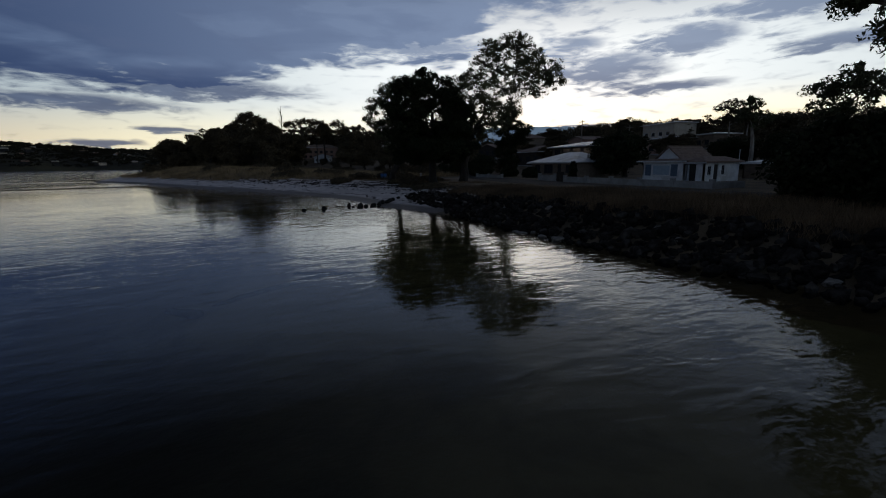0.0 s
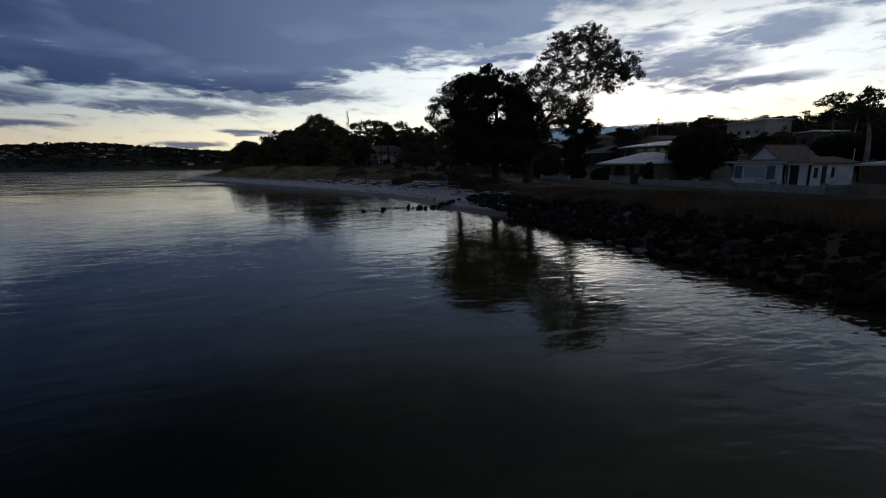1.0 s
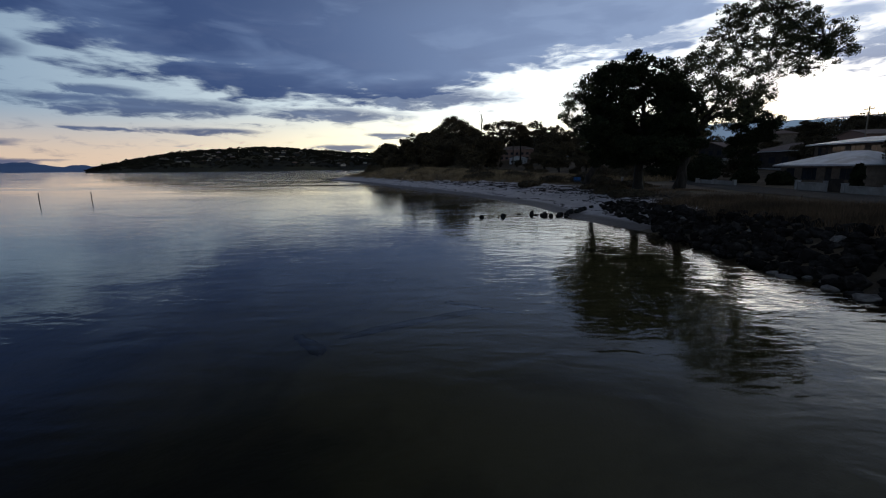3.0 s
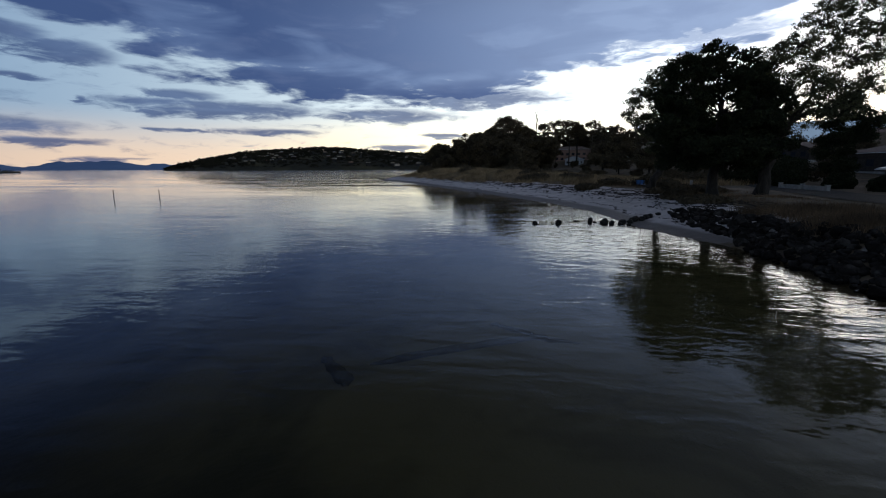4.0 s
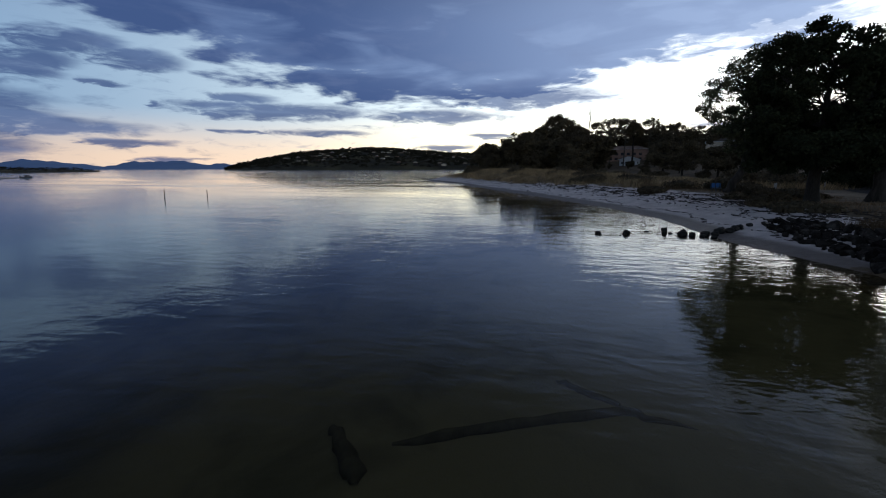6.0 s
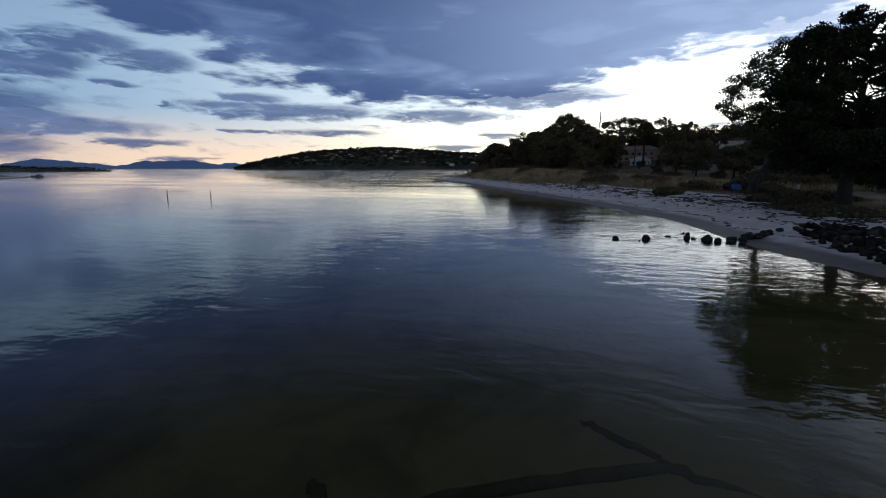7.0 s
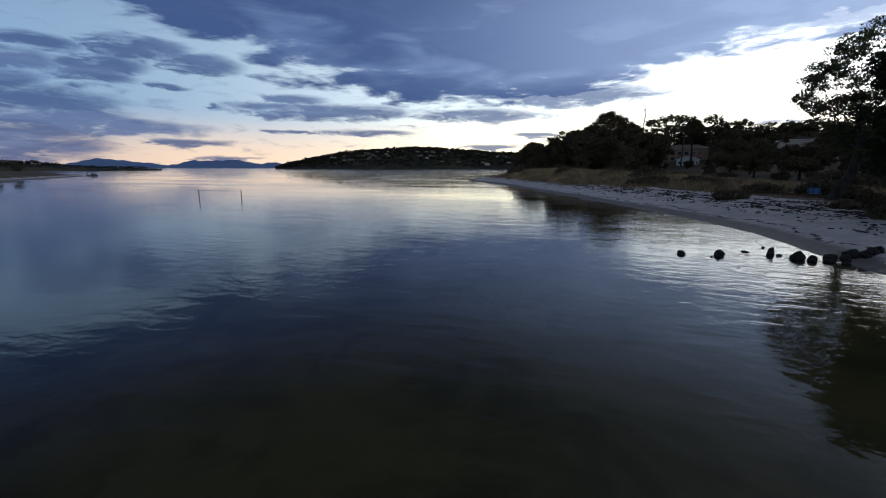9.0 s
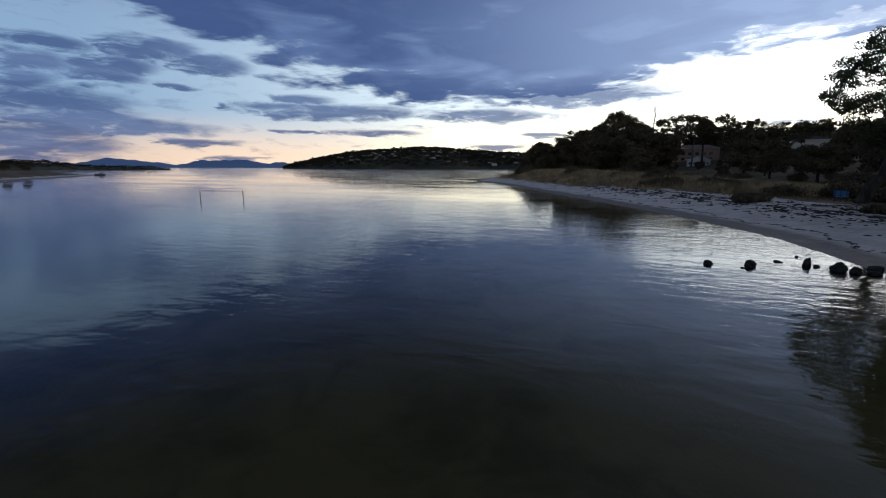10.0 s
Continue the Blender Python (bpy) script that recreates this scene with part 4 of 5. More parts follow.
tree("gum_tree", on_ground(24.6, 27.4), 13, [(0, 0, 0), (0.15, -0.05, 2.2), (0.5, -0.3, 4.4), (1.2, -0.7, 6.4), (2.2, -1.3, 8.2)], 0.46,
     [gum_blob(0.0, 12.2, 1.3, 22), gum_blob(-0.8, 10.6, 1.2, 18), gum_blob(1.6, 13.4, 1.2, 18, 0.5), gum_blob(2.8, 15.2, 1.2, 14, 0.8), gum_blob(3.4, 16.6, 0.9, 8), gum_blob(5.0, 16.2, 1.4, 22, -0.8), gum_blob(6.9, 16.6, 1.5, 26), gum_blob(8.6, 15.2, 1.5, 26, 0.6),
      gum_blob(10.5, 13.6, 1.6, 30), gum_blob(11.4, 12.2, 1.1, 14), gum_blob(5.0, 14.2, 1.3, 18, 0.8), gum_blob(6.9, 14.0, 1.4, 20, -0.6), gum_blob(8.8, 12.8, 1.3, 18), gum_blob(3.2, 12.8, 1.2, 16, 0.8), gum_blob(2.4, 11.2, 1.1, 14), gum_blob(4.0, 9.8, 1.0, 12, 0.5),
      gum_blob(5.2, 11.7, 1.2, 16), gum_blob(7.2, 11.7, 1.2, 16), gum_blob(1.2, 10.0, 1.0, 16), gum_blob(9.6, 11.2, 0.9, 9), gum_blob(6.6, 9.8, 0.8, 6), gum_blob(4.0, 7.6, 1.3, 15), gum_blob(5.4, 7.6, 1.1, 12), gum_blob(5.2, 9.4, 1.2, 13), gum_blob(3.4, 9.4, 1.1, 11), gum_blob(6.8, 9.2, 0.9, 8), gum_blob(2.8, 8.2, 1.2, 10), gum_blob(0.6, 7.2, 1.3, 12), gum_blob(2.0, 6.6, 1.1, 8, 1.0)],
     (0.19, 0.08), 56, 0.24, M_BARK_GUM, M_LEAF_GUM, "tall spreading gum tree with an open crown and pale limbs", 0.5, "shore trees", 0.024, 0.5, stout=0.42)
tree("gum_tree", on_ground(19.2, 38.8), 14, [(-1.0, 0, 0), (-0.4, 0, 1.1), (0.3, -0.1, 2.5), (0.45, -0.2, 4.4), (0.1, -0.4, 6.4)], 0.4,
     [((-3.9, -0.3, 8.6), (0.8, 1.0, 0.5), 9), ((-3.1, 0.3, 8.0), (1.0, 1.2, 0.6), 13), ((-3.4, -0.6, 9.8), (1.0, 1.2, 0.7), 14), ((-2.8, -0.4, 11.0), (1.3, 1.5, 0.8), 20), ((-1.3, -0.6, 12.4), (1.6, 1.6, 1.0), 26), ((0.9, -0.8, 13.6), (1.8, 1.8, 1.0), 26), ((2.9, -1.2, 14.0), (1.7, 1.8, 1.1), 22),
      ((4.7, -1.2, 12.6), (1.6, 1.6, 1.1), 18), ((-0.5, 0.4, 10.2), (1.6, 1.6, 0.9), 18), ((2.1, 0, 11.4), (2.0, 2.0, 1.4), 28), ((-1.6, 0.6, 8.0), (1.6, 1.6, 1.0), 22), ((0.4, 0.8, 8.2), (1.8, 1.8, 1.3), 26), ((2.9, 0.6, 8.4), (2.0, 2.0, 1.5), 26), ((0.5, 0.6, 6.2), (1.9, 1.8, 1.0), 26), ((-1.4, 0.2, 6.4), (1.4, 1.4, 0.7), 14), ((0.9, 0.6, 4.6), (1.8, 1.6, 0.8), 22), ((2.6, 0.4, 4.8), (1.8, 1.6, 0.9), 20), ((-0.9, 0.5, 5.0), (1.2, 1.2, 0.6), 11)],
     (0.22, 0.1), 80, 0.32, M_BARK_GUM, M_LEAF_GUM, "leaning gum tree at the back of the beach", 0.5, "shore trees", 0.024, 0.55, stout=0.35)
tree("round_tree", on_ground(43.6, 45.9), 15, [(0, 0, 0), (0.1, 0, 2.0), (0, 0.1, 4.5), (0, 0, 6.5)], 0.3,
     [((-1.2, 1.3, 8.4), (1.8, 1.8, 1.5), 34), ((1.2, -0.9, 8.2), (2.0, 2.0, 1.5), 36), ((-0.2, 0.6, 10.6), (1.5, 1.5, 1.2), 26), ((-0.4, 0.6, 6.2), (2.2, 2.2, 1.3), 34), ((0.9, -0.6, 6.4), (1.4, 1.4, 1.0), 18), ((-0.8, 1.2, 4.4), (2.0, 2.0, 1.0), 24), ((-0.4, 0.4, 2.6), (2.2, 2.2, 1.1), 28)],
     (0.3, 0.15), 110, 0.4, M_BARK_DARK, M_LEAF_DARK, "round dense tree behind the foreshore road", 0.2, "shore trees")
tree("garden_tree", on_ground(50.5, 25.6), 16, [(0, 0, 0), (0, 0, 1.5), (0, 0, 3.0), (0, 0, 4.5)], 0.3,
     [((-1.6, 2.6, 3.8), (2.4, 2.4, 2.1), 44), ((-1.2, -1.8, 3.8), (2.4, 2.4, 2.1), 44), ((0, 0.6, 5.0), (2.6, 2.8, 1.6), 44), ((-1.8, 0.4, 2.0), (2.4, 3.2, 1.4), 44)],
     (0.42, 0.22), 80, 0.5, M_BARK_DARK, M_LEAF_DARK, "dense dark garden tree between two houses", 0.2, "garden trees")
tree("gum_tree", on_ground(27.5, -17.5), 17, [(0, 0, 0), (0, 0.2, 3), (-0.2, 0.6, 6), (-0.5, 1.2, 9)], 0.4,
     [((-2.2, 5.6, 9.8), (0.9, 1.1, 0.7), 15), ((-1.6, 3.6, 11.2), (1.6, 1.6, 1.2), 30), ((-1.8, 3.8, 8.0), (1.3, 1.0, 1.0), 22), ((0, 0, 11), (2.2, 2.2, 1.6), 36), ((1, -2, 9), (2.4, 2.4, 1.8), 36), ((-1.6, 3.2, 5.6), (1.6, 1.6, 1.2), 26)],
     (0.26, 0.11), 80, 0.36, M_BARK_PALE, M_LEAF_GUM, "gum tree leaning over the rocky bank", 0.6, "bank trees", 0.03, 0.55)
tree("gum_tree", on_ground(46.0, -2.4), 18, [(0, 0, 0), (0.2, 0, 3), (0.6, 0.1, 6), (0.8, 0.3, 7.4)], 0.28,
     [((0.2, 1.8, 8.2), (1.4, 1.4, 0.9), 22), ((0.2, 0.0, 9.0), (1.5, 1.5, 1.0), 24), ((0.4, -1.6, 8.2), (1.4, 1.4, 0.9), 20), ((0.6, 0.4, 6.8), (1.6, 2.4, 0.8), 20)],
     (0.34, 0.14), 60, 0.36, M_BARK_PALE, M_LEAF_GUM, "open-crowned gum tree beside the road", 0.5, "bank trees", 0.03, 0.6)


def dense_bush(name, seed, place, r, tall, label, foliage, leaf, per, group, category="tree"):
    blobs = []
    rng = np.random.default_rng(seed)
    for k in range(6):
        a = k * 1.05 + rng.uniform(-0.3, 0.3)
        blobs.append(((math.cos(a) * r * 0.5, math.sin(a) * r * 0.5, tall * rng.uniform(0.35, 0.6)), (r * 0.55, r * 0.55, tall * 0.3), 24))
    blobs.append(((0, 0, tall * 0.75), (r * 0.6, r * 0.6, tall * 0.24), 26))
    blobs.append(((0, 0, tall * 0.2), (r * 0.8, r * 0.8, tall * 0.16), 26))
    ob = tree(name, place, seed, [(0, 0, 0), (0, 0, tall * 0.15), (0, 0, tall * 0.3), (0, 0, tall * 0.5)], 0.05 * tall, blobs, leaf, per, r * 0.16, M_BARK_DARK, foliage, label, 0.1, group, 0.02)
    return tagged(ob, category=category)


for k, (x, y, r, tall) in enumerate(((37.5, 21.6, 0.45, 2.6), (36.5, 44.5, 1.9, 2.2), (38.5, 49, 2.3, 3.0), (37.0, 54, 2.2, 2.6), (42.5, 56, 2.6, 3.6), (41, 62, 2.6, 3.2), (36.5, 62, 2.0, 2.2), (48, 66, 3.0, 4.0), (38.6, 32.5, 1.2, 1.6), (39.2, 39.6, 1.4, 1.8))):
    dense_bush("garden_shrub", 360 + k, on_ground(x, y), r, tall, "dark rounded garden shrub behind the foreshore road", M_LEAF_DARK, (0.3, 0.16), 70, "garden shrubs", "shrub")
for k, (x, y, r, tall) in enumerate(((64, 8.5, 3.2, 4.6), (60.5, 5.0, 3.0, 4.4), (57, 1.5, 3.0, 4.6), (53, -2.0, 3.0, 4.8), (68, 14, 3.4, 5.2), (66, 20, 3.2, 4.6))):
    dense_bush("garden_tree", 340 + k, on_ground(x, y), r, tall, "dense dark tree closing the garden behind the cottage", M_LEAF_DARK, (0.36, 0.2), 70, "garden trees")
for k, (x, y, r, tall) in enumerate(((31.6, -9.2, 2.8, 4.2), (28.0, -11.0, 2.8, 4.4), (33.5, -10.5, 3.2, 4.9), (26.0, -14.2, 2.6, 4.4), (38.0, -6.4, 3.4, 5.0), (31.5, -15.0, 3.0, 5.0), (43.5, -6.0, 3.0, 4.8), (23.2, -17.2, 2.2, 4.2), (21.5, -20.5, 2.4, 3.6))):
    dense_bush("bank_tree", 40 + k, on_ground(x, y), r, tall, "dense dark tree on the bank above the rocks", M_LEAF_DARK, (0.36, 0.2), 90, "bank trees")


# ---- background trees: six built once, then copied ----
def variant(seed, style, place):
    rng = np.random.default_rng(seed)
    blobs = []
    if style == "gum":
        for k in range(13):
            a = k * 2.4 + rng.uniform(-0.4, 0.4)
            r = rng.uniform(0.6, 4.6)
            blobs.append(((math.cos(a) * r, math.sin(a) * r, rng.uniform(8.2, 13.4) - 0.25 * r), (rng.uniform(1.3, 2.2),) * 2 + (rng.uniform(0.7, 1.1),), 13))
        blobs.append(((0, 0, 13.4), (2.0, 2.0, 0.9), 13))
        return tree("gum_tree", place, seed, [(0, 0, 0), (0.2, 0.1, 2.5), (0.1, 0.3, 5.0), (0.3, 0.1, 8.0)], 0.3, blobs, (0.4, 0.18), 34, 0.34, M_BARK_PALE, M_LEAF_FAR,
                    "tall gum tree with a flat open crown in the shore woods", 0.4, "shore woods", 0.04)
    for k in range(9):
        a = k * 2.4 + rng.uniform(-0.4, 0.4)
        r = rng.uniform(1.0, 3.6)
        blobs.append(((math.cos(a) * r, math.sin(a) * r, rng.uniform(2.6, 8.6)), (rng.uniform(1.6, 2.4),) * 2 + (rng.uniform(1.2, 1.8),), 16))
    blobs.append(((0, 0, 9.6), (2.2, 2.2, 1.5), 16))
    return tree("bushy_tree", place, seed, [(0, 0, 0), (0.2, 0.1, 2), (0.1, 0.3, 4), (0.3, 0.1, 7)], 0.32, blobs, (0.5, 0.26), 60, 0.55, M_BARK_DARK, M_LEAF_FAR,
                "bushy dark tree in the shore woods", 0.2, "shore woods", 0.05)


GUMS = [variant(60 + k, "gum", on_ground(x, y, 0.2)) for k, (x, y) in enumerate(((-4.4, 205), (20, 214), (48, 220)))]
BUSHY = [variant(70 + k, "bushy", on_ground(x, y, 0.2)) for k, (x, y) in enumerate(((-27, 178), (2, 176), (12, 188)))]
rng = np.random.default_rng(5)
for first, s in zip(GUMS + BUSHY, (1.5, 1.25, 1.28, 1.05, 1.3, 1.25)):
    first.scale = (s, s, s)


def plant_true(kinds, x, y, tall, full, wide=1.0):
    """Plants a copy as tall as given, whatever the size of the first one."""
    src = kinds[int(rng.integers(len(kinds)))]
    k = tall / full
    s = src.scale[0]
    m = Matrix.Translation(on_ground(x, y, 0.2)) @ Matrix.Rotation(rng.uniform(0, 6.28), 4, "Z") @ Matrix.Diagonal((k * wide / s, k * wide / s, k / s, 1))
    return copy_thing(src, m)


# the skyline of the shore woods: tops at these heights over the sea
for x, y, top in ((-36, 196, 10), (30, 252, 25.0), (41, 250, 26), (50, 232, 23.5), (36, 258, 25), (56, 226, 20), (63, 214, 21), (70, 216, 21.5), (78, 218, 22), (88, 214, 20)):
    plant_true(GUMS, x, y, top + 2.4 - float(height(x, y)), 14.3, 1.1)


def wood_tree(seed, x, y, top, width, style):
    """A big tree of the shore woods: a dome of close leaf lumps, or an umbrella of flat ones on bare limbs."""
    rng = np.random.default_rng(seed)
    ground = float(height(x, y)) - 0.2
    tall, r = top - ground, width / 2
    blobs = []
    if style == "dome":
        for k in range(17):
            a, e = k * 2.4, math.asin(((k + 0.5) / 17) ** 0.8)
            lump, out = rng.uniform(0.18, 0.36) * r, rng.uniform(0.7, 1.12)
            blobs.append(((math.cos(a) * math.cos(e) * (r - lump * 0.6) * out, math.sin(a) * math.cos(e) * (r - lump * 0.6) * out, tall - 0.95 * r + math.sin(e) * (0.95 * r - lump * 0.5) * min(out, 1.0)), (lump * 1.2, lump * 1.2, lump * 0.75), 24))
        for k in range(7):
            a = k * 0.9
            blobs.append(((math.cos(a) * r * 0.75, math.sin(a) * r * 0.75, tall - r * rng.uniform(1.0, 1.5)), (r * 0.42, r * 0.42, r * 0.3), 26))
        return tree("bushy_tree", (x, y, ground), seed, [(0, 0, 0), (0.2, 0.1, tall * 0.2), (0.1, 0.3, tall * 0.4), (0, 0, tall * 0.6)], 0.45, blobs, (0.5, 0.25), 40, 0.045 * width, M_BARK_DARK, M_LEAF_FAR,
                    "big dome-crowned tree standing out of the shore woods", 0.2, "shore woods", 0.06)
    for k in range(9):
        a, d = k * 2.4, r * math.sqrt((k + 0.3) / 9) * 0.85
        blobs.append(((math.cos(a) * d, math.sin(a) * d, tall - 0.35 * r - 0.45 * d * d / r + rng.uniform(-0.28, 0.05) * r), (r * rng.uniform(0.2, 0.32),) * 2 + (r * rng.uniform(0.2, 0.34),), 19))
    for k in range(3):
        a = k * 2.1 + 0.5
        blobs.append(((math.cos(a) * r * 0.6, math.sin(a) * r * 0.6, tall - r * 1.35), (r * 0.3, r * 0.3, r * 0.17), 12))
    return tree("gum_tree", (x, y, ground), seed, [(0, 0, 0), (0.2, 0.1, tall * 0.25), (0.1, 0.3, tall * 0.45), (0.3, 0.1, tall * 0.66)], 0.3, blobs, (0.42, 0.19), 21, 0.42, M_BARK_MID, M_LEAF_FAR,
                "umbrella-crowned gum tree against the sky over the shore woods", 0.4, "shore woods", 0.05)


for k, (x, y, top, width, style) in enumerate(((-31.6, 196, 15.6, 12, "dome"), (-23.2, 200, 18.4, 7, "umbrella"), (-21, 199, 15.5, 11, "dome"), (-13.3, 202, 21.2, 12, "dome"), (-6.5, 207, 23.4, 10, "dome"), (1.1, 206, 28.6, 16, "dome"), (9.4, 209, 24.0, 11, "dome"),
                                               (18.2, 211, 26.2, 8, "umbrella"), (24.7, 212, 27.8, 10, "umbrella"), (31.4, 214, 28.1, 9, "umbrella"), (35.6, 217, 25.0, 8, "dome"), (42.5, 216, 28.1, 10, "umbrella"), (53.1, 214, 25.6, 9, "umbrella"))):
    wood_tree(300 + k, x, y, top, width, style)
for k in range(60):
    y = rng.uniform(150, 205)
    x = rng.uniform(float(shore(y)) + 14, 95)
    open_view = 0.09 < x / (y + 10) < 0.2
    if 0.27 < x / (y + 10) < 0.38:
        plant_true(BUSHY, x, min(y, 176), rng.uniform(4.0, 5.5), 10.8, 1.2)
        continue
    plant_true(BUSHY, x, y, rng.uniform(2.2, 3.4) if open_view else rng.uniform(7, 13.5) * (0.75 if x < -22 else 1.0), 10.8, rng.uniform(0.9, 1.2))
for k in range(56):
    y = rng.uniform(212, 290)
    x = rng.uniform(-30, 130)
    if y < 245 and 0.09 < x / (y + 10) < 0.2:
        continue
    plant_true(BUSHY if rng.uniform() < 0.7 else GUMS, x, y, rng.uniform(10, 16.5) * (0.6 if x < -18 else 1.0), 11.5, 1.15)
for x, y, top in ((22, 254, 21), (28, 258, 22.5), (33, 260, 22), (38, 262, 23), (44, 260, 22), (17, 246, 19)):
    plant_true(BUSHY, x, y, top - float(height(x, y)), 11.2, 1.1)
# undergrowth and lower crowns close the woods below the skyline
for k in range(46):
    x = -38 + 1.9 * k + rng.uniform(-1, 1)
    y = rng.uniform(188, 204)
    if 0.09 < x / (y + 10) < 0.2:
        continue
    top = float(np.interp(x, [-38, -30, -24, -12, 0, 40, 60], [8, 12.5, 15, 19, 20.5, 20, 17]))
    plant_true(BUSHY, x, y, (top - float(height(x, y))) * rng.uniform(0.78, 1.06), 11.2, rng.uniform(0.95, 1.25))


def dead_tree(x, y, tall):
    rng = np.random.default_rng(91)
    t = thing("dead_tree", on_ground(x, y, 0.2), "bare dead tree rising above the shore woods", "tree")
    v, q = tube([(0, 0, 0), (0.2, 0, tall * 0.3), (-0.1, 0.1, tall * 0.6), (0.5, 0, tall * 0.8)], [0.35, 0.28, 0.2, 0.12], 8)
    held("trunk", raw_mesh("trunk", v, q), M_BARK_PALE, t)
    for k in range(9):
        a, z = rng.uniform(0, 6.28), tall * rng.uniform(0.5, 0.8)
        tip = (math.cos(a) * rng.uniform(1.0, 3.0), math.sin(a) * 2.0, z + tall * rng.uniform(0.1, 0.22))
        v, q = tube(bend((0.1, 0, z), tip, rng, 0.1, 6), np.linspace(0.12, 0.025, 6), 5)
        held("limb", raw_mesh("limb", v, q), M_BARK_PALE, t)


dead_tree(14.5, 207, 31)
# crowns of the woods that close the hillside, too many to count
def hillside_woods():
    rng = np.random.default_rng(57)
    k = 700
    x, y = rng.uniform(112, 230, k), rng.uniform(-70, 190, k)
    tall = rng.uniform(3.0, 6.5, k) + 2.0 * (x > 150)
    tip = np.repeat(np.column_stack([x, y, height(x, y)]), 16, axis=0)
    tip[:, 2] += np.repeat(tall, 16) * rng.uniform(0.15, 0.9, len(tip))
    tip[:, :2] += rng.normal(0, 1.7, (len(tip), 2))
    pts = np.repeat(tip, 14, axis=0) + rng.normal(0, 0.45, (len(tip) * 14, 3))
    tagged(held("hillside_woods", raw_mesh("hillside_woods", *leaves(pts, rng, 0.7, 0.4, 0.2)), M_LEAF_FAR), "dark woods over the hillside behind the houses", "woods", kind="stuff")


hillside_woods()
# trees over the hillside suburb
spots = ((106, 141), (106, 77), (92, 64), (112, 58), (68, 105), (100, 100), (60, 70), (41, 122), (56, 50), (44, 40), (43, 15), (61, 14))
count = 0
while count < 105:
    x, y = rng.uniform(58, 175), rng.uniform(-40, 170)
    if any(-14 < x - a < 9 and -16 < y - b < 6 for a, b in spots):
        continue
    plant_true(BUSHY, x, y, rng.uniform(3.5, 5.5) if x < 118 else rng.uniform(5, 8), 10.8, rng.uniform(1.4, 2.0))
    count += 1
for x, y, tall in ((112, 52, 12.5), (112, 47.5, 10.5), (116, 72, 8.5), (118, 66, 8), (114, 60, 9), (120, 88, 8), (122, 96, 7)):
    plant_true(GUMS, x, y, tall, 14.3)
tree("gum_tree", on_ground(60.0, 13.6), 19, [(0, 0, 0), (0.05, 0.1, 2.4), (0.1, 0.2, 4.6), (0.1, 0.5, 6.8)], 0.27,
     [((0.2, 1.2, 8.0), (1.2, 1.2, 0.8), 16), ((0.1, -0.7, 7.6), (1.2, 1.1, 0.7), 14), ((0.2, 0.6, 9.4), (1.1, 1.1, 0.7), 14), ((0.0, -0.3, 6.6), (0.9, 1.3, 0.5), 9)],
     (0.36, 0.15), 50, 0.36, M_BARK_PALE, M_LEAF_GUM, "slender gum tree with a bare pale trunk behind the cottage", 0.5, "garden trees", 0.03, 0.7, stout=0.35)
for x, y, tall in ((44, 64, 6), (50, 78, 7), (41, 84, 7.5), (34, 92, 7), (46, 98, 8), (30, 104, 6), (31.5, 113, 4), (38, 112, 5.5), (43, 110, 5.5), (23, 112, 3), (52, 112, 8), (30, 124, 8.5), (14, 128, 3), (52, 128, 9), (4, 140, 6.5), (34, 142, 8), (46, 140, 9), (-8, 148, 6), (6, 156, 8), (62, 60, 5), (66, 84, 6.5), (58, 92, 7), (36, 70, 4.5), (48, 56, 4)):
    plant_true(BUSHY, x, y, tall, 10.8, 1.25)
# trees on the low spit
for k in range(22):
    q, p = rng.uniform(-40, 105), rng.uniform(22, 70)
    x, y = -178 - 0.714 * q - 0.70 * p, 72 + 0.70 * q - 0.714 * p
    plant_true(BUSHY, x, y, rng.uniform(2.6, 4.6), 10.8, 1.4)


# ---- rocks ----
def rock_mesh(name, seed, mat, levels=2, rough=0.34):
    bm = bmesh.new()
    bmesh.ops.create_icosphere(bm, subdivisions=levels, radius=0.5)
    off = Vector((seed * 3.7, seed * 1.9, seed * 5.3))
    for v in bm.verts:
        k = 1 + rough * noise.noise(v.co * 2.4 + off) + rough * 0.5 * noise.noise(v.co * 5.5 + off)
        v.co = Vector((v.co.x, v.co.y, v.co.z * 0.9)) * k
    # broken faces
    pick = random.Random(seed)
    for _ in range(14):
        way = Vector((pick.gauss(0, 1), pick.gauss(0, 1), pick.gauss(0, 0.8))).normalized()
        far = pick.uniform(0.27, 0.45)
        for v in bm.verts:
            over = v.co.dot(way) - far
            if over > 0:
                v.co -= way * over * 0.9
    me = bpy.data.meshes.new(name)
    bm.to_mesh(me)
    bm.free()
    me.materials.append(mat)
    return me


def place_rock(name, me, x, y, size, tall, z=None, turn=0.0, parent=None):
    size, tall = size * 0.62, tall * 0.64
    ob = new(name, me)
    base = float(height(x, y)) if z is None else z
    ob.matrix_basis = Matrix.Translation((x, y, base + tall * 0.22)) @ Matrix.Rotation(turn, 4, "Z") @ Matrix.Diagonal((size, size * 0.85, tall, 1))
    ob.parent = parent
    return ob


WET = [rock_mesh("shore_rock", 100 + k, M_WETROCK, 3, 0.62) for k in range(5)]
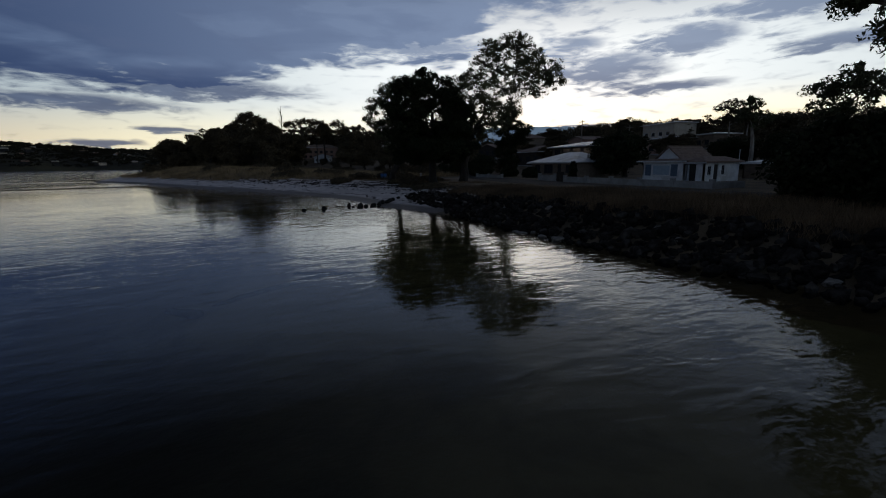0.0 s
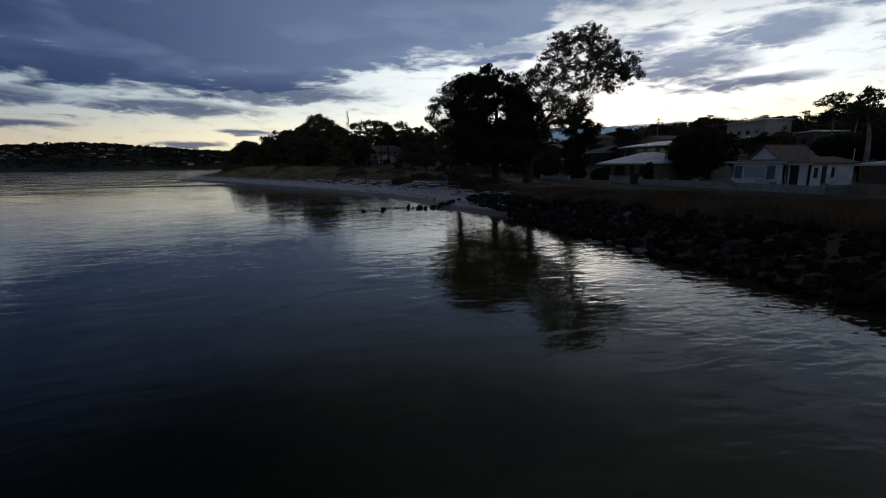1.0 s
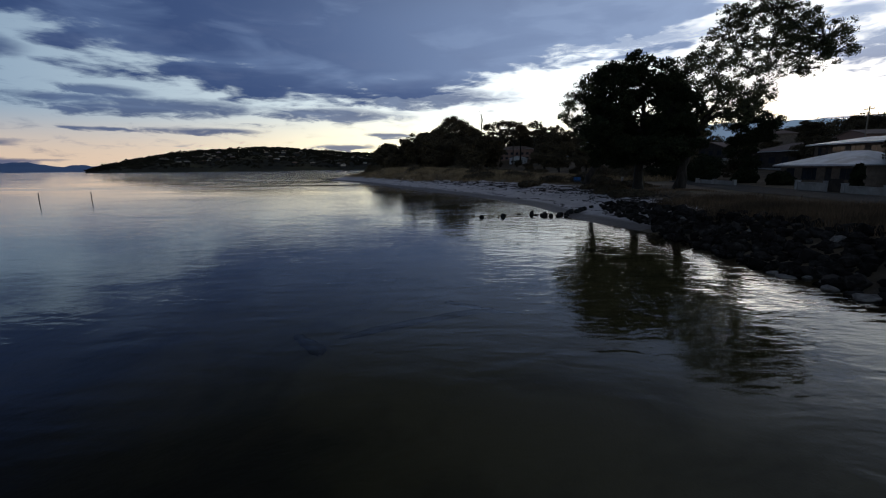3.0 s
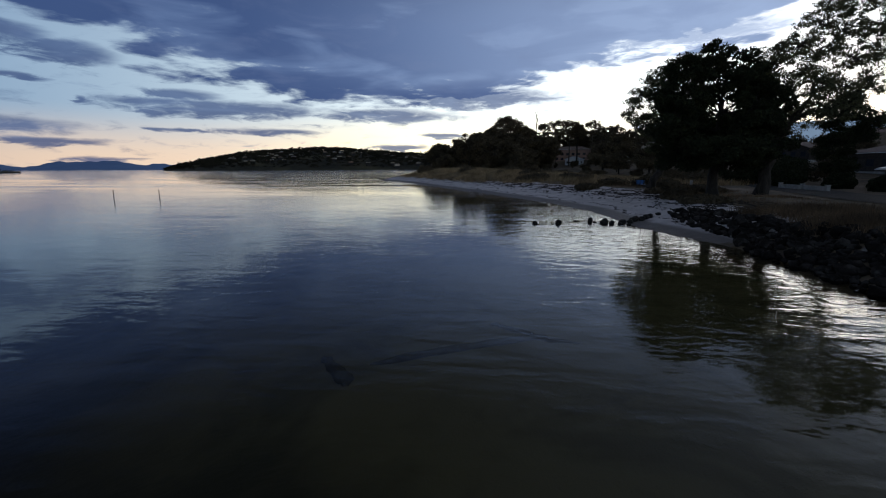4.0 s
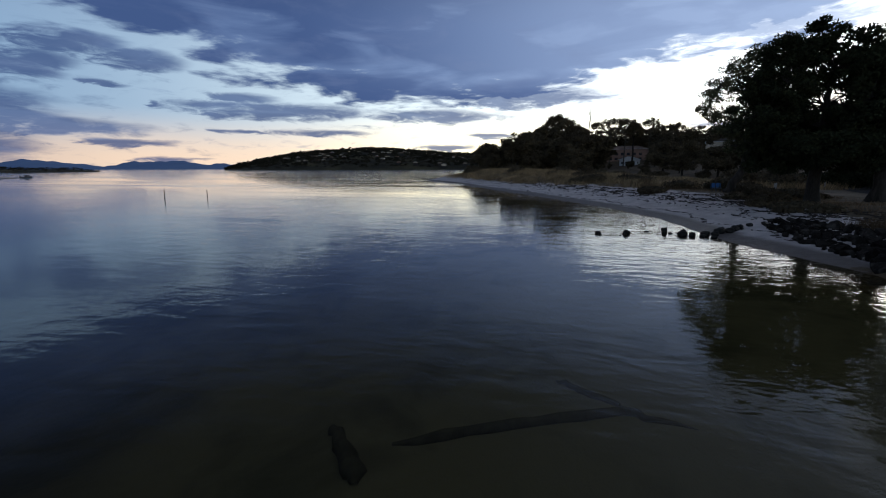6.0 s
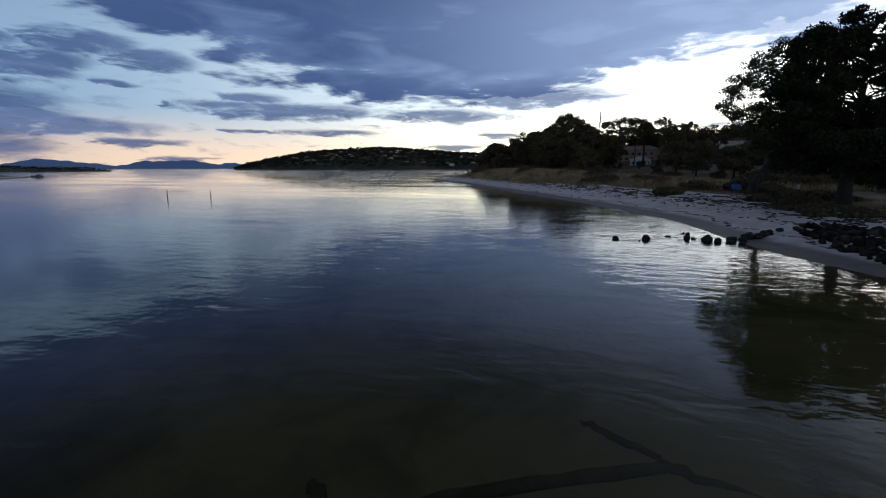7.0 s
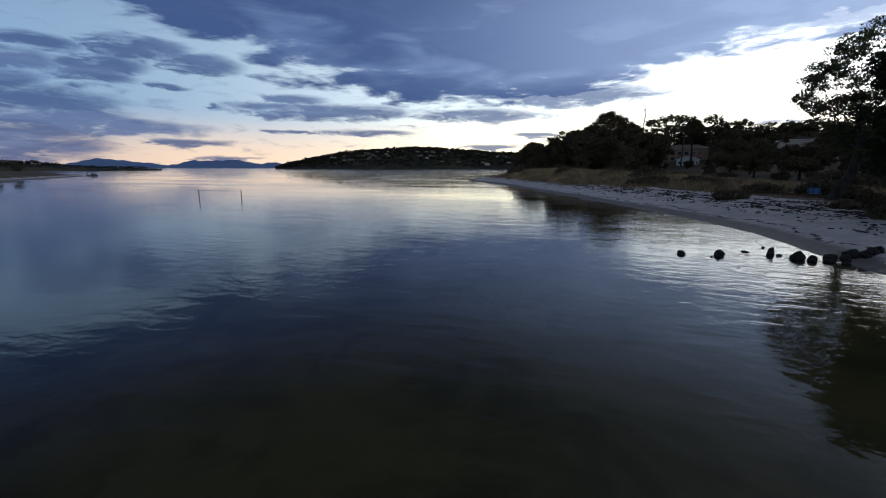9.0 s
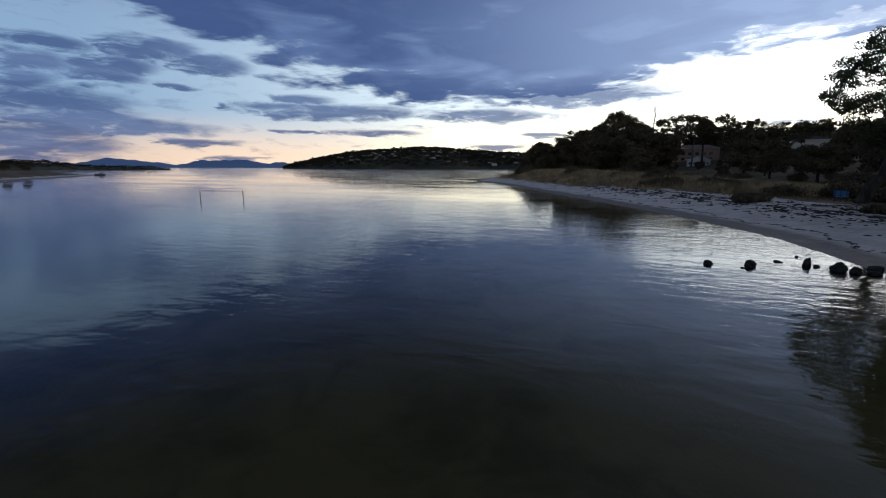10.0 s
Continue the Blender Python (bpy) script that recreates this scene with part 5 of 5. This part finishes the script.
for k, (x, y, size, tall, z) in enumerate(((3.47, 15.95, 0.85, 0.8, -0.16), (5.2, 16.2, 1.0, 1.15, -0.16), (7.7, 17.3, 0.66, 1.15, -0.14), (8.0, 17.1, 0.6, 0.5, -0.08), (8.55, 16.5, 1.15, 1.1, -0.12), (9.05, 16.2, 0.8, 0.85, -0.1), (8.0, 19.4, 0.36, 0.36, -0.05),
                                           (6.7, 17.7, 0.75, 0.22, -0.03), (4.75, 15.55, 0.34, 0.28, -0.04))):
    tagged(place_rock("shore_rock", WET[k % 5], x, y, size, tall, z, k * 1.7), "dark wet rock standing in the shallows", "rock", "rocks in the shallows")
for k, (x, y, size, tall) in enumerate(((9.6, 16.0, 0.7, 0.5), (9.9, 16.6, 1.0, 0.9), (10.4, 16.4, 0.8, 0.8), (10.8, 17.0, 1.0, 0.9), (11.3, 16.9, 0.9, 0.7), (11.7, 17.3, 0.9, 0.8), (12.1, 17.6, 0.8, 0.9), (10.1, 15.6, 0.6, 0.4), (12.9, 18.2, 0.7, 0.5), (13.7, 17.8, 0.8, 0.4),
                                        (14.4, 18.9, 0.9, 0.5), (13.4, 16.4, 0.6, 0.4), (14.9, 17.4, 0.8, 0.5), (15.3, 18.6, 0.9, 0.5))):
    tagged(place_rock("shore_rock", WET[(k * 3) % 5], x, y, size * 1.25, tall * 1.05, None, k * 2.1), "dark weed-covered rock in a line across the sand", "rock", "rocks across the beach")

M_PALESTONE = material("pale_stone", (0.12, 0.11, 0.1), (0.24, 0.22, 0.2), 2.0, 0.85, 0.03, 6.0, stain=(0.05, 0.045, 0.04), stain_scale=1.5, spec=0.1)
PALE = [rock_mesh("shore_stone", 140 + k, M_PALESTONE, 2, 0.5) for k in range(3)]
for k, (x, y, size, tall) in enumerate(((13.55, -6.3, 1.1, 0.5), (13.4, -5.2, 0.9, 0.4), (13.2, -3.6, 1.0, 0.35), (13.1, -3.0, 0.8, 0.3), (13.9, -4.4, 0.6, 0.4))):
    tagged(place_rock("shore_stone", PALE[k % 3], x, y, size * 1.3, tall, -0.05, k * 1.3), "pale flat stone at the waterline below the bank", "rock", "pale stones at the waterline")

BOULDERS = [rock_mesh("boulder", 120 + k, M_ROCK, 1, 0.5) for k in range(8)] + [rock_mesh("boulder", 130 + k, M_PALESTONE, 1, 0.5) for k in range(2)]
revetment = thing("rock_revetment", (14.5, -6, 0.0), "bank of dark broken boulders along the waterline", "rock wall")
rng = np.random.default_rng(9)
spots, rest = [], []
for k in range(3300):
    y = rng.uniform(-34, 18.5)
    if y > 9 and rng.uniform() < (y - 9) / 12:
        continue
    d = rng.uniform(float(np.interp(y, [3, 6, 8, 12, 18], [-0.2, 0.2, 0.9, 2.0, 3.6])), 3.7 + 2.3 * float(smooth(y, 5, 12)))
    x = float(shore(y)) + d
    (spots if -22 < y < 13 and len(spots) < 300 and rng.uniform() < 0.5 else rest).append((x, y, float(rng.choice([0.3, 0.45, 0.6, 0.9], p=[0.3, 0.35, 0.25, 0.1]) * rng.uniform(0.8, 1.15)), rng.uniform(0.5, 1.0), rng.uniform(0, 6.28), int(rng.integers(8)) if rng.uniform() < 0.95 or y < -20 else int(rng.integers(8, 10))))
for x, y, size, tall, turn, kind_of in spots:
    ob = new("boulder", BOULDERS[kind_of])
    ob.parent = revetment
    ob.matrix_basis = Matrix.Translation((x - 14.5, y + 6, float(height(x, y)) + 0.12 * size)) @ Matrix.Rotation(turn, 4, (0.2, 0.3, 0.93)) @ Matrix.Diagonal((size, size * 0.85, size * tall, 1))
verts, polys, at = [], [], 0
for x, y, size, tall, turn, kind_of in rest:
    m = Matrix.Translation((x - 14.5, y + 6, float(height(x, y)) + 0.08 * size)) @ Matrix.Rotation(turn, 4, (0.2, 0.3, 0.93)) @ Matrix.Diagonal((size, size * 0.85, size * tall, 1))
    me = BOULDERS[kind_of]
    verts.extend(m @ v.co for v in me.vertices)
    polys.extend([i + at for i in p.vertices] for p in me.polygons)
    at += len(me.vertices)
me = bpy.data.meshes.new("rubble")
me.from_pydata(verts, [], polys)
tagged(held("rubble", me, M_ROCK, revetment), kind="stuff")


# ---- grass, scrub and wrack ----
def blades(points, rng, tall, wide, lean=0.35):
    """A narrow upright blade at each point."""
    k = len(points)
    up = np.column_stack([rng.normal(0, lean, k), rng.normal(0, lean, k), np.ones(k)]) * tall * rng.uniform(0.5, 1.25, (k, 1))
    a = rng.uniform(0, math.pi, k)
    side = np.column_stack([np.cos(a), np.sin(a), np.zeros(k)]) * wide
    v = np.stack([points - side, points + side, points + up * 0.6 + side * 0.7, points + up], 1).reshape(-1, 3)
    return v, np.arange(4 * k).reshape(-1, 4)


def tufts(name, count, per, area, keep, tall, wide, mat, label, seed, spread=0.25):
    rng = np.random.default_rng(seed)
    x0, x1, y0, y1 = area
    y = rng.uniform(y0, y1, count)
    d = rng.uniform(x0, x1, count)
    x = shore(y) + d
    ok = keep(x, y, d, rng.uniform(size=count))
    x, y = np.repeat(x[ok], per), np.repeat(y[ok], per)
    x, y = x + rng.normal(0, spread, len(x)), y + rng.normal(0, spread, len(y))
    v, q = blades(np.column_stack([x, y, height(x, y) - 0.03]), rng, tall, wide)
    tagged(held(name, raw_mesh(name, v, q), mat), label, "grass", kind="stuff")


def clumpy(x, y, f=0.35):
    return 0.5 + 0.25 * (np.sin(x * f * 2.1 + np.sin(y * f)) + np.sin(y * f * 1.7 + 1.3 * np.sin(x * f * 0.8)))


tufts("bank_grass", 11000, 9, (2.6, 11.5, -26, 15), lambda x, y, d, r: (r < 0.35 + 0.65 * clumpy(x, y)) & (x < 25.6) & (y < 15) & (d > 3.0 + 0.7 * np.sin(y * 0.9) * np.sin(y * 0.37) + 3.0 * smooth(y, 5, 12)), 0.55, 0.012, M_BANK, "tall dry straw-coloured grass above the rocks", 31)
tufts("park_grass", 5000, 8, (9.5, 18, 13, 48), lambda x, y, d, r: (r < clumpy(x, y)) & (x < 25.0) & ((x - 17.6) ** 2 + (y - 40.0) ** 2 > 9), 0.24, 0.012, M_BANK, "thin dry grass under the shore trees", 32)
tufts("dune_grass", 13000, 9, (5.5, 34, 48, 150), lambda x, y, d, r: (r < 0.12 + 1.1 * clumpy(x, y, 0.3) ** 2) & (d > 6.0 + 5 * (1 - smooth(y, 55, 80))), 0.85, 0.028, M_STRAW, "tall dry dune grass behind the beach", 33, 0.4)


def scrub(name, seed, x, y, r, tall):
    return dense_bush(name, seed, on_ground(x, y), r, tall, "low wind-shaped scrub behind the beach", M_SCRUB, (0.3, 0.16), 26, "beach scrub", "shrub")


for k, (x, y, r, tall) in enumerate(((11.8, 43.5, 1.5, 0.7), (16.5, 50, 2.0, 1.0), (18.8, 31.5, 1.0, 0.5), (17.2, 33.2, 1.1, 0.45), (20.5, 47, 2.0, 1.4), (24, 55, 2.2, 1.4), (27, 60, 2.6, 2.4), (31, 55, 2.2, 1.8),
                                      (18.6, 24.4, 0.9, 0.4))):
    scrub("shrub", 200 + k, x, y, r, tall)
for k, (x, y, r, tall) in enumerate(((16.8, 27.2, 0.9, 0.45), (17.6, 25.2, 0.8, 0.4), (18.6, 29.6, 1.0, 0.5), (19.2, 30.4, 1.1, 0.6), (19.4, 34.2, 1.2, 0.6), (17.0, 22.8, 0.8, 0.4), (18.4, 21.2, 0.9, 0.5), (20.8, 36.6, 1.2, 0.7), (21.4, 41.8, 1.3, 0.7), (22.6, 45.5, 1.4, 0.9), (22.2, 31.5, 1.2, 0.6), (23.4, 37.5, 1.2, 0.6))):
    scrub("shrub", 220 + k, x, y, r, tall)
for k in range(44):
    y = rng.uniform(62, 150)
    x = float(shore(y)) + rng.uniform(13, 55)
    scrub("shrub", 240 + k, x, y, rng.uniform(1.2, 2.8), rng.uniform(0.7, 2.0))


def wrack():
    """Dark seaweed strewn in lines along the beach: long strips that lie with the shore, some heaped."""
    rng = np.random.default_rng(77)
    pieces = []
    for k in range(5200):
        y = 12 + 98 * rng.uniform() ** 1.3
        line = rng.choice([1.95, 4.6, 6.2, 7.4, 8.8], p=[0.09, 0.06, 0.26, 0.33, 0.26])
        d = line + rng.normal(0, 0.06 if line < 3 else 0.55) + 0.35 * math.sin(y * 0.5) + 0.2 * math.sin(y * 1.7)
        if line > 3 and clumpy(d * 2.2, y, 0.8) < rng.uniform(0.15, 0.6):
            continue
        x = float(shore(y)) + d * 1.1
        lean = float(shore(y + 2) - shore(y - 2)) / 4.0
        a = math.atan2(1.0, lean) + rng.normal(0, 0.35)
        ln = rng.uniform(0.06, 0.42) if line > 3 else rng.uniform(0.1, 0.3)
        s = np.linspace(-ln, ln, 5)
        bow = rng.normal(0, 0.05, 5)
        px, py = x + s * math.cos(a) + bow, y + s * math.sin(a) - bow * 0.4
        girth = rng.uniform(0.015, 0.06) if line > 3 else rng.uniform(0.008, 0.018)
        pieces.append(tube(np.column_stack([px, py, height(px, py) + 0.02]), girth * np.array([0.2, 0.8, 1, 0.7, 0.15]), 5))
    tagged(held("seaweed", raw_mesh("seaweed", *join(pieces)), M_WEED), "dark seaweed strewn in lines along the sand", "seaweed", kind="stuff")


wrack()


# ---- things on the shore and in the water ----
def water_post(x, y, tall, lean):
    post = thing("water_post", (x, y, -1.9), "weathered timber pile standing in the bay", "post", "piles in the bay")
    v, q = tube([(0, 0, 0), (0, 0, 1.2), (0.01, 0, 2.2), (lean, 0, 1.9 + tall)], [0.06, 0.06, 0.055, 0.05], 10)
    held("shaft", raw_mesh("shaft", v, q), M_PILE, post)
    bm = bmesh.new()
    bmesh.ops.create_cone(bm, cap_ends=True, segments=10, radius1=0.075, radius2=0.045, depth=0.06, matrix=Matrix.Translation((lean, 0, 1.92 + tall)))
    part("cap", bm, M_PILE, post)


water_post(-53.7, 37.2, 1.2, 0.03)
water_post(-49.1, 40.2, 1.12, 0.01)


def park_bench(x, y, turn):
    b = thing("park_bench", on_ground(x, y, 0.02), "blue slatted park bench with a backrest on dark steel legs", "bench", turn=turn)
    for k in range(4):
        part("seat_slat", bevelled(boxes((-0.48, 0.48, -0.24 + 0.125 * k, -0.13 + 0.125 * k, 0.45, 0.485)), 0.008), M_BLUE, b)
    for k in range(4):
        z, y0 = 0.56 + 0.115 * k, 0.27 + 0.03 * k
        part("back_slat", bevelled(boxes((-0.48, 0.48, y0, y0 + 0.035, z, z + 0.1)), 0.008), M_BLUE, b)
    for x0 in (-0.42, -0.025, 0.37):
        bm = bmesh.new()
        prism(bm, [(-0.25, 0.0), (-0.2, 0.0), (-0.2, 0.4), (0.22, 0.4), (0.3, 0.0), (0.35, 0.0), (0.29, 0.42), (0.41, 1.0), (0.37, 1.0), (0.24, 0.445), (-0.25, 0.445)], x0, x0 + 0.05)
        part("leg_frame", bm, M_STEEL, b)


park_bench(18.0, 41.4, 150)

for x, y in ((26.2, 47.6), (26.7, 48.4), (32.6, 50.2)):
    b = thing("bollard", on_ground(x, y, 0.05), "pale timber bollard at the edge of the road", "bollard", "bollards by the road")
    v, q = tube([(0, 0, 0), (0, 0, 0.4), (0, 0, 0.8), (0, 0, 0.84)], [0.07, 0.07, 0.07, 0.02], 10)
    held("post", raw_mesh("post", v, q), M_CONCRETE, b)


def flag_pole(x, y, tall):
    p = thing("flag_pole", on_ground(x, y, 0.1), "thin white metal pole beside the cottage wing", "pole")
    v, q = tube([(0, 0, 0), (0, 0, tall * 0.5), (0, 0, tall * 0.9), (0, 0, tall)], [0.05, 0.045, 0.035, 0.03], 8)
    held("shaft", raw_mesh("shaft", v, q), M_TRIM, p)
    v, q = tube([(0, 0, tall), (0, 0, tall + 0.04), (0, 0, tall + 0.09), (0, 0, tall + 0.12)], [0.02, 0.06, 0.06, 0.01], 8)
    held("finial", raw_mesh("finial", v, q), M_TRIM, p)


flag_pole(51.6, 9.7, 3.4)


def block_wall(y0, lengths, tall, label, turn_in=False):
    """A low wall along the road from y0 northwards, with a pier at each joint."""
    w = thing("garden_wall", (33.5, y0, 1.48), label, "wall", "front walls along the road")
    y = 0.0
    joints = [0.0]
    for s in lengths:
        part("panel", boxes((-0.08, 0.08, y + 0.17, y + s - 0.17, -0.3, tall)), M_CONCRETE, w)
        part("coping", bevelled(boxes((-0.12, 0.12, y + 0.17, y + s - 0.17, tall + 0.003, tall + 0.06)), 0.012), M_CONCRETE, w)
        # block courses stand out by their joints
        for k in range(3):
            part("block_course", boxes((-0.088, -0.081, y + 0.18, y + s - 0.18, k * 0.2 + 0.01, k * 0.2 + 0.19)), M_CONCRETE, w)
        y += s
        joints.append(y)
    for y in joints:
        p = part("pier", boxes((-0.165, 0.165, y - 0.165, y + 0.165, -0.3, tall + 0.18)), M_CONCRETE, w)
        part("cap", bevelled(boxes((-0.2, 0.2, y - 0.2, y + 0.2, tall + 0.183, tall + 0.24)), 0.015), M_CONCRETE, p)
    if turn_in:
        part("return_panel", boxes((0.17, 4.0, -0.08, 0.08, -0.3, tall)), M_CONCRETE, w)


block_wall(-0.1, [3.65] * 5, 0.6, "low pale block wall with square piers along the road", True)
block_wall(20.0, [3.2], 0.75, "short pale block wall beside the dark gate")
block_wall(32.6, [3.9, 3.9], 0.5, "low weathered block wall before the garden shrubs")


def garden_gate(x, y, wide, tall):
    g = thing("garden_gate", (x, y, 1.5), "closed dark timber gate between two block walls", "gate")
    k = 0
    while 0.12 * (k + 1) <= wide:
        part("board", bevelled(boxes((-0.012, 0.012, 0.12 * k + 0.006, 0.12 * k + 0.114, 0.05, tall - 0.04 * (k % 2))), 0.004), M_SHADOWBOARD, g)
        k += 1
    for z in (0.25, tall - 0.35):
        part("rail", boxes((0.013, 0.05, 0.0, wide, z, z + 0.09)), M_SHADOWBOARD, g)
    part("latch", boxes((-0.04, -0.013, wide - 0.16, wide - 0.04, tall * 0.6, tall * 0.6 + 0.05)), M_STEEL, g)


garden_gate(33.5, 18.33, 1.5, 1.2)


def power_pole(x, y, tall, turn=0.0):
    p = thing("power_pole", on_ground(x, y, 0.3), "grey timber power pole with a crossarm beside the road", "pole", "power poles", turn=turn)
    v, q = tube([(0, 0, 0), (0, 0, tall * 0.5), (0.02, 0, tall * 0.9), (0.02, 0, tall)], [0.11, 0.1, 0.085, 0.075], 10)
    held("shaft", raw_mesh("shaft", v, q), M_POLE, p)
    arm = part("crossarm", bevelled(boxes((-0.05, 0.05, -0.9, 0.9, tall - 0.5, tall - 0.39)), 0.01), M_POLE, p)
    for a in (-0.8, -0.3, 0.3, 0.8):
        v, q = tube([(0, a, tall - 0.39), (0, a, tall - 0.33), (0, a, tall - 0.26), (0, a, tall - 0.24)], [0.02, 0.04, 0.04, 0.01], 8)
        held("insulator", raw_mesh("insulator", v, q), M_STEEL, arm)


power_pole(66.0, 53.6, 10.0)
power_pole(78, 52, 8.0, 15)


def boat(x, y, turn):
    b = thing("motor_boat", (x, y, 0.0), "small grey motor boat moored on the calm bay", "boat", turn=turn)
    xs = np.linspace(-2.6, 2.9, 12)
    half = 0.95 * np.clip(1 - np.clip((xs - 0.4) / 2.5, 0, 1) ** 2.2, 0.03, 1)
    rim = 0.62 + 0.06 * np.clip(xs, 0, 3) ** 1.4
    rows = np.stack([np.stack([xs, -half, rim], 1), np.stack([xs, -half * 0.85, np.full(12, 0.05)], 1), np.stack([xs, np.zeros(12), np.full(12, -0.22)], 1), np.stack([xs, half * 0.85, np.full(12, 0.05)], 1), np.stack([xs, half, rim], 1), np.stack([xs, half * 0.9, rim - 0.12], 1), np.stack([xs, -half * 0.9, rim - 0.12], 1)], 1)
    i, j = np.meshgrid(np.arange(11), np.arange(7), indexing="ij")
    q = np.stack([i * 7 + j, (i + 1) * 7 + j, (i + 1) * 7 + (j + 1) % 7, i * 7 + (j + 1) % 7], -1).reshape(-1, 4)
    held("hull", raw_mesh("hull", rows.reshape(-1, 3), q), M_HULL, b)
    part("transom", boxes((-2.68, -2.605, -0.9, 0.9, -0.1, 0.66)), M_HULL, b)
    part("cabin", bevelled(boxes((-0.4, 1.2, -0.6, 0.6, 0.55, 1.35)), 0.12), M_HULL, b)
    part("outboard", bevelled(boxes((-3.05, -2.7, -0.16, 0.16, 0.1, 1.05)), 0.06), M_STEEL, b)


boat(-249.6, 143.9, 15)


def sunken(name, points, radii, label, seed):
    rng = np.random.default_rng(seed)
    pts = np.asarray(points, float)
    s = np.linspace(0, len(pts) - 1, 16)
    line = np.stack([np.interp(s, np.arange(len(pts)), pts[:, k]) for k in range(2)], 1) + rng.normal(0, 0.035, (16, 2))
    r = np.interp(s, np.arange(len(pts)), radii)
    r = r * np.clip(np.minimum(np.arange(16), 15 - np.arange(16)) / 2.0 + 0.25, 0, 1)
    z = height(line[:, 0], line[:, 1]) + r * 0.2
    tagged(held(name, raw_mesh(name, *tube(np.column_stack([line, z]), r * rng.uniform(0.85, 1.15, 16), 10)), M_LOG), label, "log")


sunken("sunken_log", [(-2.3, -6.3), (0.1, -5.2), (2.3, -4.3), (3.6, -4.7)], [0.13, 0.14, 0.12, 0.04], "dark waterlogged trunk lying on the sandy bed", 1)
sunken("sunken_branch", [(0.9, -3.0), (1.6, -3.6), (2.4, -4.1)], [0.07, 0.09, 0.07], "dark waterlogged branch lying on the bed", 2)
sunken("sunken_stump", [(-3.9, -5.8), (-3.2, -6.6), (-2.5, -7.5)], [0.08, 0.17, 0.22], "short dark stump lying on the bed", 3)


# ---- houses across the bay ----
def far_house(p, w, d, tall, turn, wall, roof):
    h = thing("far_house", tuple(p), "pale house among trees on the far headland", "house", "houses across the bay", turn=turn)
    part("foundation", boxes((-w / 2, w / 2, -d / 2, d / 2, -12, -0.003)), M_DARK, h)
    part("wall", boxes((-w / 2, w / 2, -d / 2, d / 2, 0, tall)), wall, h)
    bm = gable_roof(w, d, tall, 1.8, 0.6)
    bmesh.ops.translate(bm, verts=bm.verts, vec=(-w / 2, -d / 2, 0))
    part("roof", bm, roof, h)
    for a in (-0.3, 0.05, 0.3):
        part("window", boxes((w * a - 0.9, w * a + 0.9, -d / 2 - 0.05, -d / 2 - 0.003, tall * 0.45, tall * 0.8)), M_GLASS, h)


rng = np.random.default_rng(15)
for k in range(62):
    i, j = int(rng.integers(34, 190)), int(rng.integers(1, 7))
    p = hill[i, j] + np.array([0, 0, 7.0])
    far_house(p, rng.uniform(7, 14), rng.uniform(5, 7), rng.uniform(1.2, 2.2), math.degrees(-math.atan2(p[0], p[1])) + rng.uniform(-30, 30), (M_CREAM, M_BROWN, M_CREAM, M_BRICK)[int(rng.integers(4))], (M_TIN, M_TILE, M_TIN)[int(rng.integers(3))])
far_house(np.array([-300.0, 1165.0, 10.0]), 13, 8, 5, 15, M_CREAM, M_TIN)
